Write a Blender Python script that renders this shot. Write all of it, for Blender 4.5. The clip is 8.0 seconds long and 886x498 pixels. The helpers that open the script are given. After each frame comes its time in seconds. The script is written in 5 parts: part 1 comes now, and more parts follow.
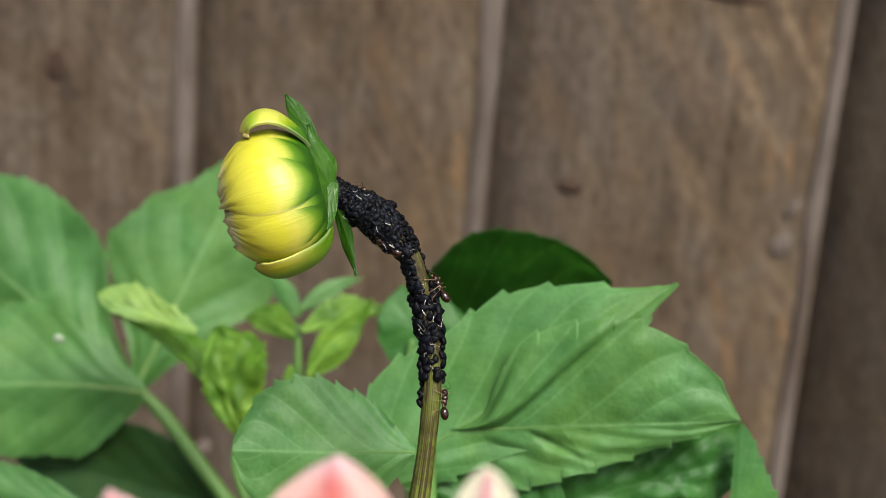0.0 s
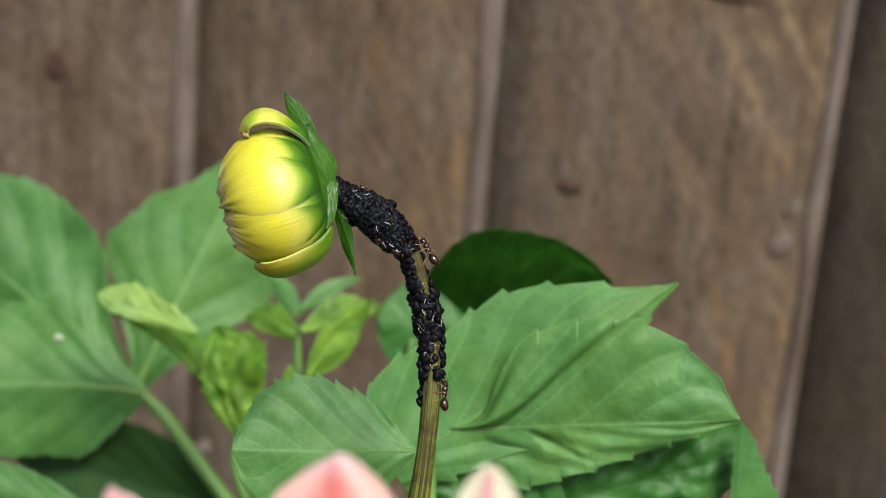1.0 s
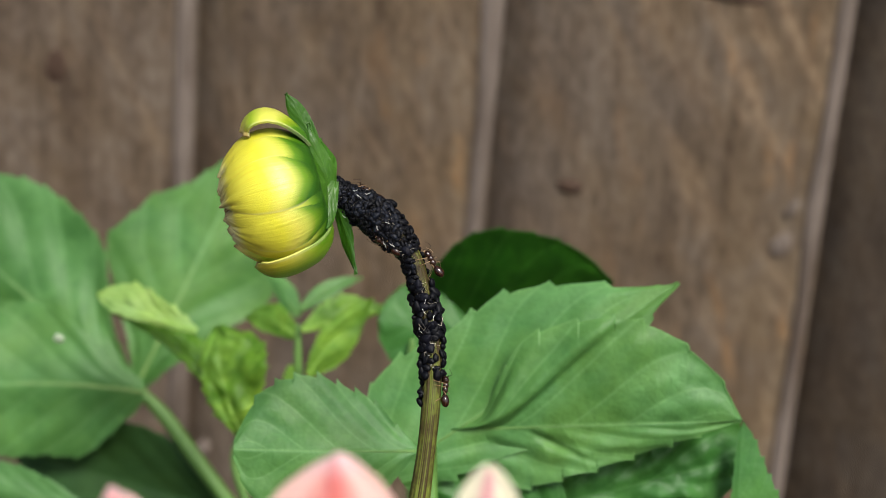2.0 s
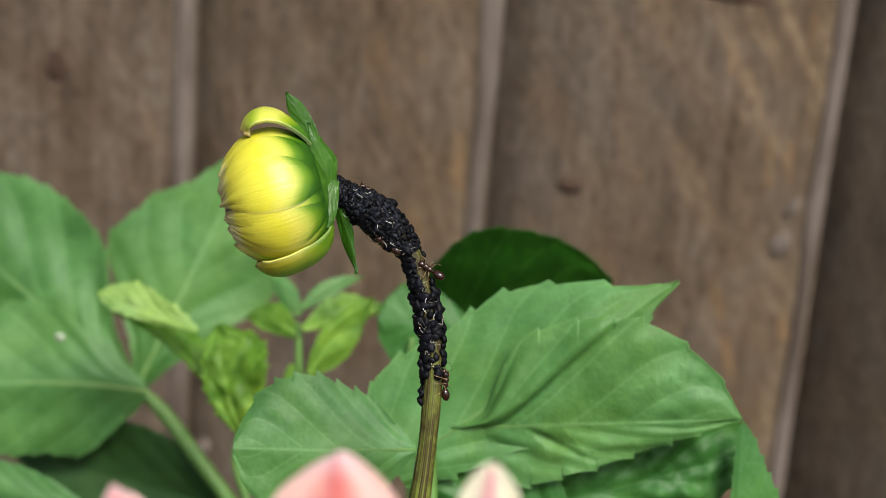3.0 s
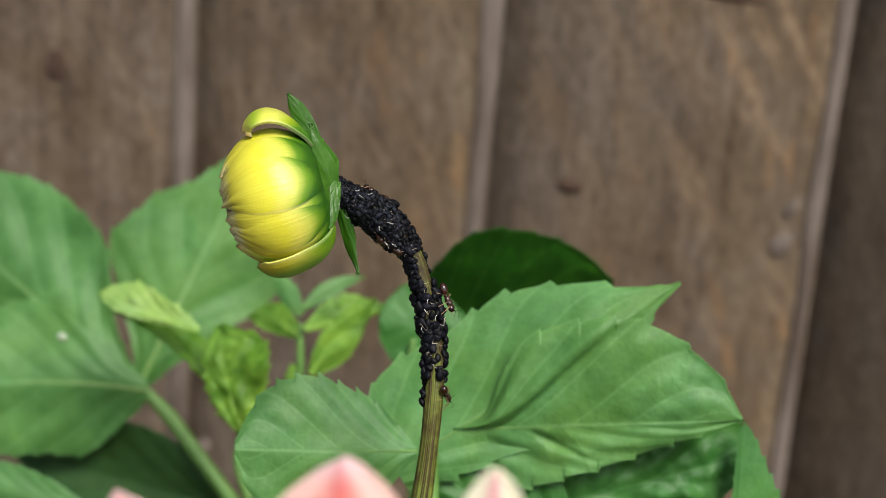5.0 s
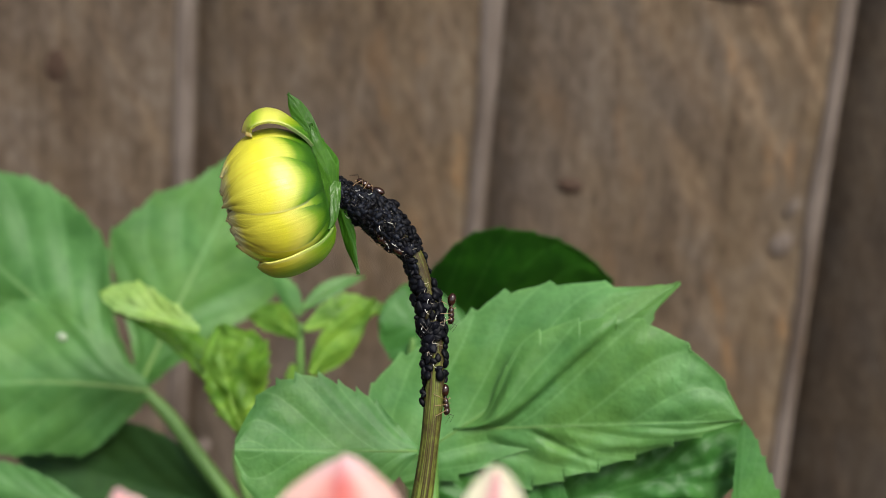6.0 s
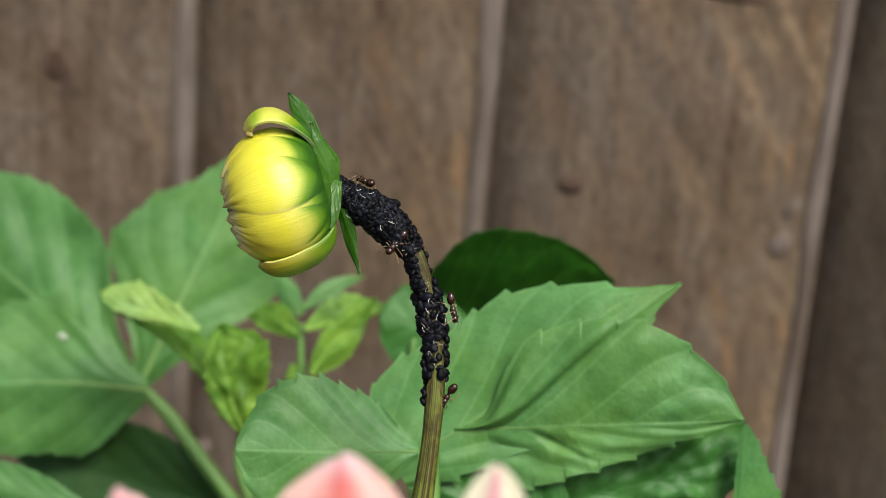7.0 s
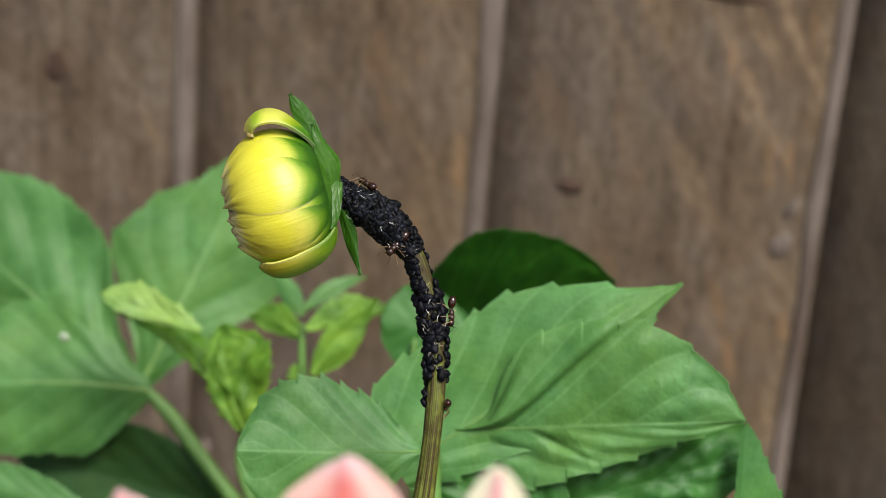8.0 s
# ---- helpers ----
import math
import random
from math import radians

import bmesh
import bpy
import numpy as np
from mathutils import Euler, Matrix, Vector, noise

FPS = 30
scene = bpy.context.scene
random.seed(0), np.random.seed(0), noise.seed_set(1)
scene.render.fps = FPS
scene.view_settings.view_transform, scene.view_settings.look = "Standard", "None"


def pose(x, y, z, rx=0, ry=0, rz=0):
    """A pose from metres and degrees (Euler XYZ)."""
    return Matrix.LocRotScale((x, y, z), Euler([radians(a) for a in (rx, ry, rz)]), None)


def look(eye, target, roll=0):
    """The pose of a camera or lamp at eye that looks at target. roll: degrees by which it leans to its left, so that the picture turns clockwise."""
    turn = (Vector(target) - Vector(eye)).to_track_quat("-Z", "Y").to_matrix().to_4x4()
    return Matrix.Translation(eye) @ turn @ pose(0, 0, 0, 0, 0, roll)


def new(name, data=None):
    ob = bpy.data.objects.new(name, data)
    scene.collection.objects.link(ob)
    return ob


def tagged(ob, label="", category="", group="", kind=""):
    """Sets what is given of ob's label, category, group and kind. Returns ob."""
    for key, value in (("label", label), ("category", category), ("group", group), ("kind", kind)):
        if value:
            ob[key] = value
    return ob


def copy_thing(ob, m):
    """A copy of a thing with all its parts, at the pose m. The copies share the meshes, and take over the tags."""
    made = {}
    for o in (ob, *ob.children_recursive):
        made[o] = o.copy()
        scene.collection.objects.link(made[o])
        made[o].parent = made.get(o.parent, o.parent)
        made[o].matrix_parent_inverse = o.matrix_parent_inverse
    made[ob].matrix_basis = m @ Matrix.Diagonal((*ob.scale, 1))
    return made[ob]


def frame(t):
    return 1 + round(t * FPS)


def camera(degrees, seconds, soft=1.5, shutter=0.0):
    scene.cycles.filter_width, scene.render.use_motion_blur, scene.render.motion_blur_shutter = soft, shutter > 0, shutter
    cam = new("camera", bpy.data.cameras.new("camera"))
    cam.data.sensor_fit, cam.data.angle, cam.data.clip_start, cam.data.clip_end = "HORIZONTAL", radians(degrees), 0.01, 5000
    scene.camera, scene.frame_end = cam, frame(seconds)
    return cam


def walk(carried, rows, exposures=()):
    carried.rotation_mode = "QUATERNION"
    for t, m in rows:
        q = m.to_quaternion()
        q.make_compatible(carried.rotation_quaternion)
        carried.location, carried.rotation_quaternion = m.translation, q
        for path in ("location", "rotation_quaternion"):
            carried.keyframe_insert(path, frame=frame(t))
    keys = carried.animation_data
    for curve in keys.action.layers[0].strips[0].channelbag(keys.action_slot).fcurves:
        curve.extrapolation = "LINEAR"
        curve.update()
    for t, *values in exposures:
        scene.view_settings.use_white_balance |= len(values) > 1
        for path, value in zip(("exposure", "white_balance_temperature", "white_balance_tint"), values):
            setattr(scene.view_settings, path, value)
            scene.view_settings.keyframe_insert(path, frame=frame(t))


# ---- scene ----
# One dahlia bud before a board fence. Lengths of the plants are in millimetres in a plan frame:
# u to the right, v up the tilted plane of the bud, n out of that plane; PLAN brings them into the world.
MM = 0.001
TILT, LEAN, HEIGHT, REACH = 18.5, 4.4, 0.62, 0.23407
FENCE_Y = 0.2437


def plan_axes():
    p, r = radians(TILT), radians(LEAN)
    away = Vector((0, math.cos(p), -math.sin(p)))
    up0 = Vector((0, math.sin(p), math.cos(p)))
    right0 = Vector((1, 0, 0))
    right = right0 * math.cos(r) + up0 * math.sin(r)
    up = up0 * math.cos(r) - right0 * math.sin(r)
    return right, up, -away


RIGHT, UP, OUT = plan_axes()
TURN = Matrix((RIGHT, UP, OUT)).transposed()
ORIGIN = Vector((0, 0, HEIGHT))


def at(u, v, n=0.0):
    """A place of the plan, in millimetres, as a place of the world."""
    return ORIGIN + TURN @ (Vector((u, v, n)) * MM)


# ---- camera ----
cam = camera(30, 8.0, soft=0.95)
cam.data.dof.use_dof = True
cam.data.dof.focus_distance = REACH
cam.data.dof.aperture_fstop = 20.5


def eye_row(t, side, lift, aim_side, aim_lift):
    """The hand-held camera drifts by side and lift (mm) while it stays on the boards."""
    eye = at(side, lift, REACH / MM)
    target = at(aim_side, aim_lift, -0.2575 / MM)
    return t, look(eye, target, LEAN)


walk(cam, [eye_row(*r) for r in (
    (0.0, 0.00, 0.00, 0.00, 0.00), (0.5, 0.03, -0.20, 0.00, 0.14), (1.0, 0.07, -0.26, 0.00, 0.08),
    (1.5, 0.04, -0.26, 0.00, 0.08), (3.0, -0.18, -0.34, 0.00, -0.17), (3.5, -0.26, -0.28, 0.00, -0.17),
    (4.0, -0.68, -0.10, 0.00, -0.17), (4.5, -0.62, -0.10, 0.00, -0.17), (6.0, -0.68, -0.10, 0.00, -0.17),
    (6.5, -1.12, -0.16, 0.00, -0.17), (7.0, -0.92, -0.26, 0.00, -0.17), (7.5, -0.88, -0.16, 0.00, -0.17),
    (8.0, -1.00, -0.14, -0.10, 0.00))])

# ---- light ----
SUN_HEIGHT, SUN_SIDE = 51.0, -27.0  # degrees above the horizon, and (negative) to the right of straight behind the camera
world = bpy.data.worlds.new("world")
scene.world = world
world.use_nodes = True
sky = world.node_tree.nodes.new("ShaderNodeTexSky")
sky.sky_type, sky.sun_disc = "NISHITA", False
sky.sun_elevation, sky.sun_rotation = radians(SUN_HEIGHT), radians(180 + SUN_SIDE)
sky.dust_density = 4.0
background = world.node_tree.nodes["Background"]
background.inputs["Strength"].default_value = 0.135
world.node_tree.links.new(sky.outputs[0], background.inputs[0])
sun = new("sun", bpy.data.lights.new("sun", "SUN"))
sun.data.energy, sun.data.angle, sun.data.color = 4.0, radians(22), (1.0, 0.965, 0.90)
sun.matrix_world = look((-math.sin(radians(SUN_SIDE)) * 3, -math.cos(radians(SUN_SIDE)) * 3,
                         math.tan(radians(SUN_HEIGHT)) * 3 + 0.6), (0, 0, 0.6))
scene.view_settings.exposure = 0.0


# ---- materials ----
def material(name, rough=0.6, spec=0.5):
    m = bpy.data.materials.new(name)
    m.use_nodes = True
    nt = m.node_tree
    shader = nt.nodes["Principled BSDF"]
    shader.inputs["Roughness"].default_value = rough
    shader.inputs["Specular IOR Level"].default_value = spec
    return m, nt, shader


def node(nt, kind, **inputs):
    n = nt.nodes.new(kind)
    for key, value in inputs.items():
        n.inputs[key].default_value = value
    return n


def calc(nt, how, a, b=None, c=None):
    n = nt.nodes.new("ShaderNodeMath")
    n.operation = how
    for i, v in enumerate((a, b, c)):
        if v is None:
            continue
        if isinstance(v, (int, float)):
            n.inputs[i].default_value = v
        else:
            nt.links.new(v, n.inputs[i])
    return n.outputs[0]


def ramp(nt, fac, stops, smooth=False):
    n = nt.nodes.new("ShaderNodeValToRGB")
    if smooth:
        n.color_ramp.interpolation = "EASE"
    els = n.color_ramp.elements
    while len(els) < len(stops):
        els.new(0.5)
    for e, (p, c) in zip(els, stops):
        e.position, e.color = p, (*c, 1) if len(c) == 3 else c
    nt.links.new(fac, n.inputs[0])
    return n.outputs[0]


def blend(nt, how, fac, a, b):
    n = nt.nodes.new("ShaderNodeMix")
    n.data_type, n.blend_type = "RGBA", how
    for socket, v in ((n.inputs[0], fac), (n.inputs[6], a), (n.inputs[7], b)):
        if isinstance(v, (int, float)):
            socket.default_value = v
        elif isinstance(v, tuple):
            socket.default_value = (*v, 1)
        else:
            nt.links.new(v, socket)
    return n.outputs[2]


def coords(nt, which="Object", scale=(1, 1, 1), turn=(0, 0, 0), shift=None):
    tc = nt.nodes.new("ShaderNodeTexCoord")
    mp = nt.nodes.new("ShaderNodeMapping")
    mp.inputs["Scale"].default_value = scale
    first = nt.nodes.new("ShaderNodeMapping")
    first.inputs["Rotation"].default_value = [radians(a) for a in turn]
    nt.links.new(tc.outputs[which], first.inputs[0])
    nt.links.new(first.outputs[0], mp.inputs[0])
    if shift is not None:
        add = nt.nodes.new("ShaderNodeVectorMath")
        add.operation = "ADD"
        nt.links.new(mp.outputs[0], add.inputs[0])
        nt.links.new(shift, add.inputs[1])
        return add.outputs[0]
    return mp.outputs[0]


def grain(nt, vector, scale, detail=4.0, rough=0.6, warp=0.0):
    n = node(nt, "ShaderNodeTexNoise", Scale=scale, Detail=detail, Roughness=rough, Distortion=warp)
    nt.links.new(vector, n.inputs["Vector"])
    return n.outputs[0]


def bump(nt, shader, height, strength, distance):
    n = node(nt, "ShaderNodeBump", Strength=strength, Distance=distance)
    nt.links.new(height, n.inputs["Height"])
    nt.links.new(n.outputs[0], shader.inputs["Normal"])
    return n.outputs[0]


def random_of(nt):
    return nt.nodes.new("ShaderNodeObjectInfo").outputs["Random"]


def uv_axes(nt):
    uvs = nt.nodes.new("ShaderNodeUVMap")
    uvs.uv_map = "uv"
    sep = nt.nodes.new("ShaderNodeSeparateXYZ")
    nt.links.new(uvs.outputs[0], sep.inputs[0])
    return sep.outputs[0], sep.outputs[1], uvs.outputs[0]


def see_through(nt, shader, colour, share, normal=None):
    """Mixes in light that passes the thin blade."""
    tr = nt.nodes.new("ShaderNodeBsdfTranslucent")
    nt.links.new(colour, tr.inputs[0])
    if normal is not None:
        nt.links.new(normal, tr.inputs["Normal"])
    mix = nt.nodes.new("ShaderNodeMixShader")
    mix.inputs[0].default_value = share
    nt.links.new(shader.outputs[0], mix.inputs[1])
    nt.links.new(tr.outputs[0], mix.inputs[2])
    nt.links.new(mix.outputs[0], nt.nodes["Material Output"].inputs[0])


def leaf_material(name, deep, light, rib, rough=0.52, veins=5.0, slant=2.3, glow=0.25, mottle=0.5):
    m, nt, sh = material(name, rough, 0.38)
    t, s, uv = uv_axes(nt)
    off = calc(nt, "ABSOLUTE", s)
    q = calc(nt, "SUBTRACT", calc(nt, "MULTIPLY", t, veins), calc(nt, "MULTIPLY", calc(nt, "POWER", off, 0.85), slant))
    d = calc(nt, "ABSOLUTE", calc(nt, "SUBTRACT", calc(nt, "FRACT", q), 0.5))
    lateral = calc(nt, "SUBTRACT", 1.0, calc(nt, "SMOOTH_MIN", calc(nt, "MULTIPLY", calc(nt, "SUBTRACT", 0.5, d), 13.0), 1.0, 0.2))
    middle = calc(nt, "SUBTRACT", 1.0, calc(nt, "MINIMUM", calc(nt, "MULTIPLY", off, 26.0), 1.0))
    vein = calc(nt, "MAXIMUM", calc(nt, "MULTIPLY", lateral, 0.5), middle)
    big = grain(nt, coords(nt, "Object"), 55.0, 6.0, 0.62, 0.6)
    fine = grain(nt, coords(nt, "Object"), 1400.0, 3.0)
    net = node(nt, "ShaderNodeTexVoronoi", Scale=620.0)
    net.feature = "DISTANCE_TO_EDGE"
    nt.links.new(coords(nt, "Object"), net.inputs["Vector"])
    col = ramp(nt, big, [(0.3, deep), (0.72, light)])
    warm = grain(nt, coords(nt, "Object"), 38.0, 4.0, 0.6, 0.8)
    col = blend(nt, "MULTIPLY", ramp(nt, warm, [(0.40, (0, 0, 0)), (0.62, (1, 1, 1))]), col, (1.09, 0.99, 0.76))
    col = blend(nt, "MULTIPLY", 0.35, col, ramp(nt, fine, [(0.3, (0.7, 0.74, 0.7)), (0.7, (1, 1, 1))]))
    col = blend(nt, "MIX", calc(nt, "MULTIPLY", vein, 0.45), col, rib)
    pucker = grain(nt, coords(nt, "Object"), 330.0, 4.0, 0.6)
    col = blend(nt, "MULTIPLY", mottle, col, ramp(nt, pucker, [(0.32, (0.62, 0.70, 0.62)), (0.6, (1, 1, 1))]))
    if mottle > 0.6:
        blister = grain(nt, coords(nt, "Object"), 190.0, 3.0, 0.5)
        col = blend(nt, "MULTIPLY", mottle, col, ramp(nt, blister, [(0.40, (0.30, 0.45, 0.25)), (0.56, (1, 1, 1))]))
    margin = calc(nt, "MULTIPLY", calc(nt, "SUBTRACT", off, 0.97), 18.0)
    col = blend(nt, "MIX", calc(nt, "MINIMUM", calc(nt, "MAXIMUM", margin, 0.0), 0.06), col, tuple(min(0.8, c * 1.5) for c in rib))
    nt.links.new(col, sh.inputs["Base Color"])
    h = calc(nt, "ADD", calc(nt, "ADD", calc(nt, "MULTIPLY", vein, -0.5), calc(nt, "MULTIPLY", pucker, 2.2)), calc(nt, "MULTIPLY", calc(nt, "MINIMUM", net.outputs[0], 0.25), 1.6))
    normal = bump(nt, sh, h, 0.22, 0.0003)
    see_through(nt, sh, blend(nt, "MULTIPLY", 1.0, col, (1.5, 1.5, 0.5)), glow, normal)
    return m


LEAF = leaf_material("mature dahlia leaf", (0.050, 0.165, 0.032), (0.128, 0.318, 0.092), (0.24, 0.46, 0.19), rough=0.50)
# deep green that also holds the shade on the leaf behind
LEAF_DEEP = leaf_material("deep green leaf with shade in its colour", (0.008, 0.064, 0.003), (0.024, 0.116, 0.008), (0.07, 0.22, 0.035), rough=0.42, mottle=0.65)
# leaf green made darker in colour for leaves that lie in shade
LEAF_SHADED = leaf_material("leaf green darkened for shade", (0.030, 0.140, 0.022), (0.080, 0.260, 0.060), (0.13, 0.32, 0.10), rough=0.5)
LEAF_FRESH = leaf_material("fresh light green leaf", (0.070, 0.215, 0.052), (0.150, 0.354, 0.116), (0.25, 0.48, 0.19), rough=0.50)
# the shade low before the fence is put straight into this green
LEAF_SHADED_LOW = leaf_material("dark green leaf with its shade in the colour", (0.022, 0.080, 0.016), (0.050, 0.135, 0.034), (0.07, 0.15, 0.05), rough=0.6)
# underside of the folded young leaf, its shade painted as olive
LEAF_YOUNG_SHADED = leaf_material("young leaf, olive for its shaded fold", (0.050, 0.165, 0.006), (0.150, 0.330, 0.022), (0.22, 0.38, 0.05), glow=0.35, mottle=0.55)
# upper flap of the same leaf, the light on it painted as pale green
LEAF_YOUNG_LIT = leaf_material("young leaf, paled for its lit fold", (0.20, 0.40, 0.075), (0.43, 0.61, 0.24), (0.46, 0.64, 0.24), glow=0.35, mottle=0.3)
LEAF_YOUNG = leaf_material("young yellow-green leaf", (0.09, 0.27, 0.016), (0.36, 0.60, 0.10), (0.42, 0.60, 0.16), glow=0.42, mottle=0.62)
SEPAL = leaf_material("fleshy bract", (0.018, 0.085, 0.006), (0.058, 0.190, 0.016), (0.13, 0.30, 0.05), rough=0.34, veins=4.0)


def bud_petal_material(name, stops, rim_colour, rim_how, flank=None):
    m, nt, sh = material(name, 0.33, 0.7)
    t, s, uv = uv_axes(nt)
    streak_at = node(nt, "ShaderNodeMapping", Scale=(1.0, 12.0, 1.0))
    nt.links.new(uv, streak_at.inputs[0])
    add = nt.nodes.new("ShaderNodeVectorMath")
    add.operation = "ADD"
    shift = nt.nodes.new("ShaderNodeCombineXYZ")
    nt.links.new(calc(nt, "MULTIPLY", random_of(nt), 50.0), shift.inputs[0])
    nt.links.new(streak_at.outputs[0], add.inputs[0])
    nt.links.new(shift.outputs[0], add.inputs[1])
    streak = grain(nt, add.outputs[0], 1.6, 4.0)
    rim = calc(nt, "MULTIPLY", s, s)
    wob = calc(nt, "ADD", calc(nt, "SUBTRACT", t, calc(nt, "MULTIPLY", calc(nt, "MULTIPLY", rim, 0.2), calc(nt, "SUBTRACT", 1.0, t))), calc(nt, "MULTIPLY", calc(nt, "SUBTRACT", streak, 0.5), 0.045))
    col = ramp(nt, wob, stops)
    col = blend(nt, "MULTIPLY", calc(nt, "MULTIPLY", t, 1.0), col, ramp(nt, streak, [(0.32, (0.92, 0.80, 0.45)), (0.42, (0.98, 0.95, 0.8)), (0.52, (1, 1, 1))]))
    edge = calc(nt, "MULTIPLY", ramp(nt, calc(nt, "ADD", rim, calc(nt, "MULTIPLY", streak, 0.15)), [(0.90, (0, 0, 0)), (1.0, (1, 1, 1))]), 0.45 if rim_how == "MULTIPLY" else 0.3)
    col = blend(nt, rim_how, edge, col, rim_colour)
    if flank:
        side = ramp(nt, calc(nt, "ADD", calc(nt, "MULTIPLY", s, 0.5), calc(nt, "ADD", calc(nt, "MULTIPLY", t, 0.30), calc(nt, "MULTIPLY", streak, 0.16))), [(0.44, (1, 1, 1)), (0.70, (0, 0, 0))])
        col = blend(nt, "MIX", calc(nt, "MULTIPLY", side, 0.85), col, flank)
    nt.links.new(col, sh.inputs["Base Color"])
    fine_at = node(nt, "ShaderNodeMapping", Scale=(1.6, 34.0, 1.0))
    nt.links.new(uv, fine_at.inputs[0])
    fine = grain(nt, fine_at.outputs[0], 1.5, 2.0)
    h = calc(nt, "ADD", calc(nt, "MULTIPLY", fine, 0.30), streak)
    normal = bump(nt, sh, h, 0.36, 0.0002)
    see_through(nt, sh, col, 0.25, normal)
    return m


# cream tips, lightened further to paint in light passing through them
BUD_PETAL = bud_petal_material("waxy yellow petal", [
    (0.0, (0.016, 0.080, 0.004)), (0.13, (0.034, 0.135, 0.006)), (0.22, (0.16, 0.33, 0.014)), (0.31, (0.62, 0.68, 0.10)), (0.40, (0.82, 0.79, 0.13)),
    (0.52, (0.825, 0.805, 0.055)), (0.85, (0.83, 0.785, 0.08)), (0.93, (0.88, 0.84, 0.36)), (0.985, (0.86, 0.80, 0.42)), (1.0, (0.42, 0.30, 0.11))], (0.86, 0.83, 0.46), "MIX")
BUD_TOP = bud_petal_material("waxy yellow petal, deep green at its foot", [
    (0.0, (0.016, 0.080, 0.004)), (0.17, (0.034, 0.135, 0.006)), (0.26, (0.12, 0.28, 0.012)), (0.335, (0.58, 0.65, 0.08)), (0.42, (0.82, 0.79, 0.13)),
    (0.55, (0.825, 0.805, 0.055)), (0.85, (0.83, 0.785, 0.08)), (0.93, (0.88, 0.84, 0.36)), (0.985, (0.86, 0.80, 0.42)), (1.0, (0.42, 0.30, 0.11))], (0.86, 0.83, 0.46), "MIX")
# the cream rim doubles as a painted highlight along this petal's edge
LOWER_PETAL = bud_petal_material("outer petal with a green flank", [
    (0.0, (0.05, 0.20, 0.008)), (0.12, (0.11, 0.30, 0.01)), (0.24, (0.48, 0.60, 0.05)), (0.36, (0.83, 0.81, 0.14)), (0.55, (0.82, 0.78, 0.06)),
    (0.88, (0.80, 0.74, 0.08)), (0.96, (0.74, 0.60, 0.22)), (1.0, (0.25, 0.16, 0.05))], (0.85, 0.84, 0.5), "MIX", (0.24, 0.46, 0.014))
OUTER_PETAL = bud_petal_material("green-backed outer petal", [
    (0.0, (0.05, 0.20, 0.008)), (0.18, (0.09, 0.28, 0.01)), (0.30, (0.42, 0.56, 0.02)), (0.42, (0.74, 0.78, 0.14)), (0.58, (0.74, 0.78, 0.12)), (0.72, (0.40, 0.60, 0.03)),
    (0.88, (0.70, 0.72, 0.14)), (0.96, (0.72, 0.60, 0.22)), (1.0, (0.25, 0.16, 0.05))], (0.85, 0.84, 0.5), "MIX")


def pink_petal_material(name, heart, edge, streak_width, pale):
    m, nt, sh = material(name, 0.55, 0.3)
    t, s, uv = uv_axes(nt)
    n = grain(nt, coords(nt, "Object"), 260.0, 3.0)
    off = calc(nt, "ADD", calc(nt, "ABSOLUTE", s), calc(nt, "MULTIPLY", calc(nt, "SUBTRACT", n, 0.5), 0.4))
    col = ramp(nt, off, [(0.0, heart), (streak_width, heart), (min(1.0, streak_width + 0.4), edge)])
    col = blend(nt, "MIX", ramp(nt, t, [(0.92, (0, 0, 0)), (1.0, (pale, pale, pale))]), col, (0.84, 0.60, 0.66))
    nt.links.new(col, sh.inputs["Base Color"])
    normal = bump(nt, sh, calc(nt, "SINE", calc(nt, "MULTIPLY", s, 40.0)), 0.15, 0.0003)
    see_through(nt, sh, col, 0.3, normal)
    return m


PINK = pink_petal_material("coral pink petal", (0.80, 0.24, 0.22), (0.88, 0.60, 0.54), 0.10, 0.75)
CREAM = pink_petal_material("cream petal with a pink streak", (0.82, 0.40, 0.44), (0.87, 0.85, 0.66), 0.05, 0.08)


def stem_material(name, green, brown, amount):
    m, nt, sh = material(name, 0.45, 0.4)
    t, s, uv = uv_axes(nt)
    lines_at = node(nt, "ShaderNodeMapping", Scale=(3.0, 46.0, 1.0))
    nt.links.new(uv, lines_at.inputs[0])
    lines = grain(nt, lines_at.outputs[0], 1.0, 3.0)
    blotch = grain(nt, coords(nt, "Object"), 420.0, 3.0)
    mixed = calc(nt, "ADD", calc(nt, "MULTIPLY", lines, 0.7), calc(nt, "MULTIPLY", blotch, 0.3))
    col = ramp(nt, mixed, [(0.5 - amount, brown), (0.58, green)])
    nt.links.new(col, sh.inputs["Base Color"])
    bump(nt, sh, mixed, 0.3, 0.0002)
    return m


STEM = stem_material("ribbed olive stem", (0.142, 0.178, 0.028), (0.046, 0.031, 0.009), 0.03)
RIB_DEEP = stem_material("deep green rib", (0.05, 0.17, 0.03), (0.03, 0.11, 0.02), 0.10)
RIB_PALE = stem_material("pale yellowish rib", (0.27, 0.40, 0.13), (0.20, 0.33, 0.09), 0.10)
RIB_YOUNG = stem_material("bright young rib", (0.30, 0.50, 0.09), (0.20, 0.38, 0.05), 0.10)
PETIOLE = stem_material("pale green stalk", (0.13, 0.27, 0.06), (0.08, 0.18, 0.035), 0.10)


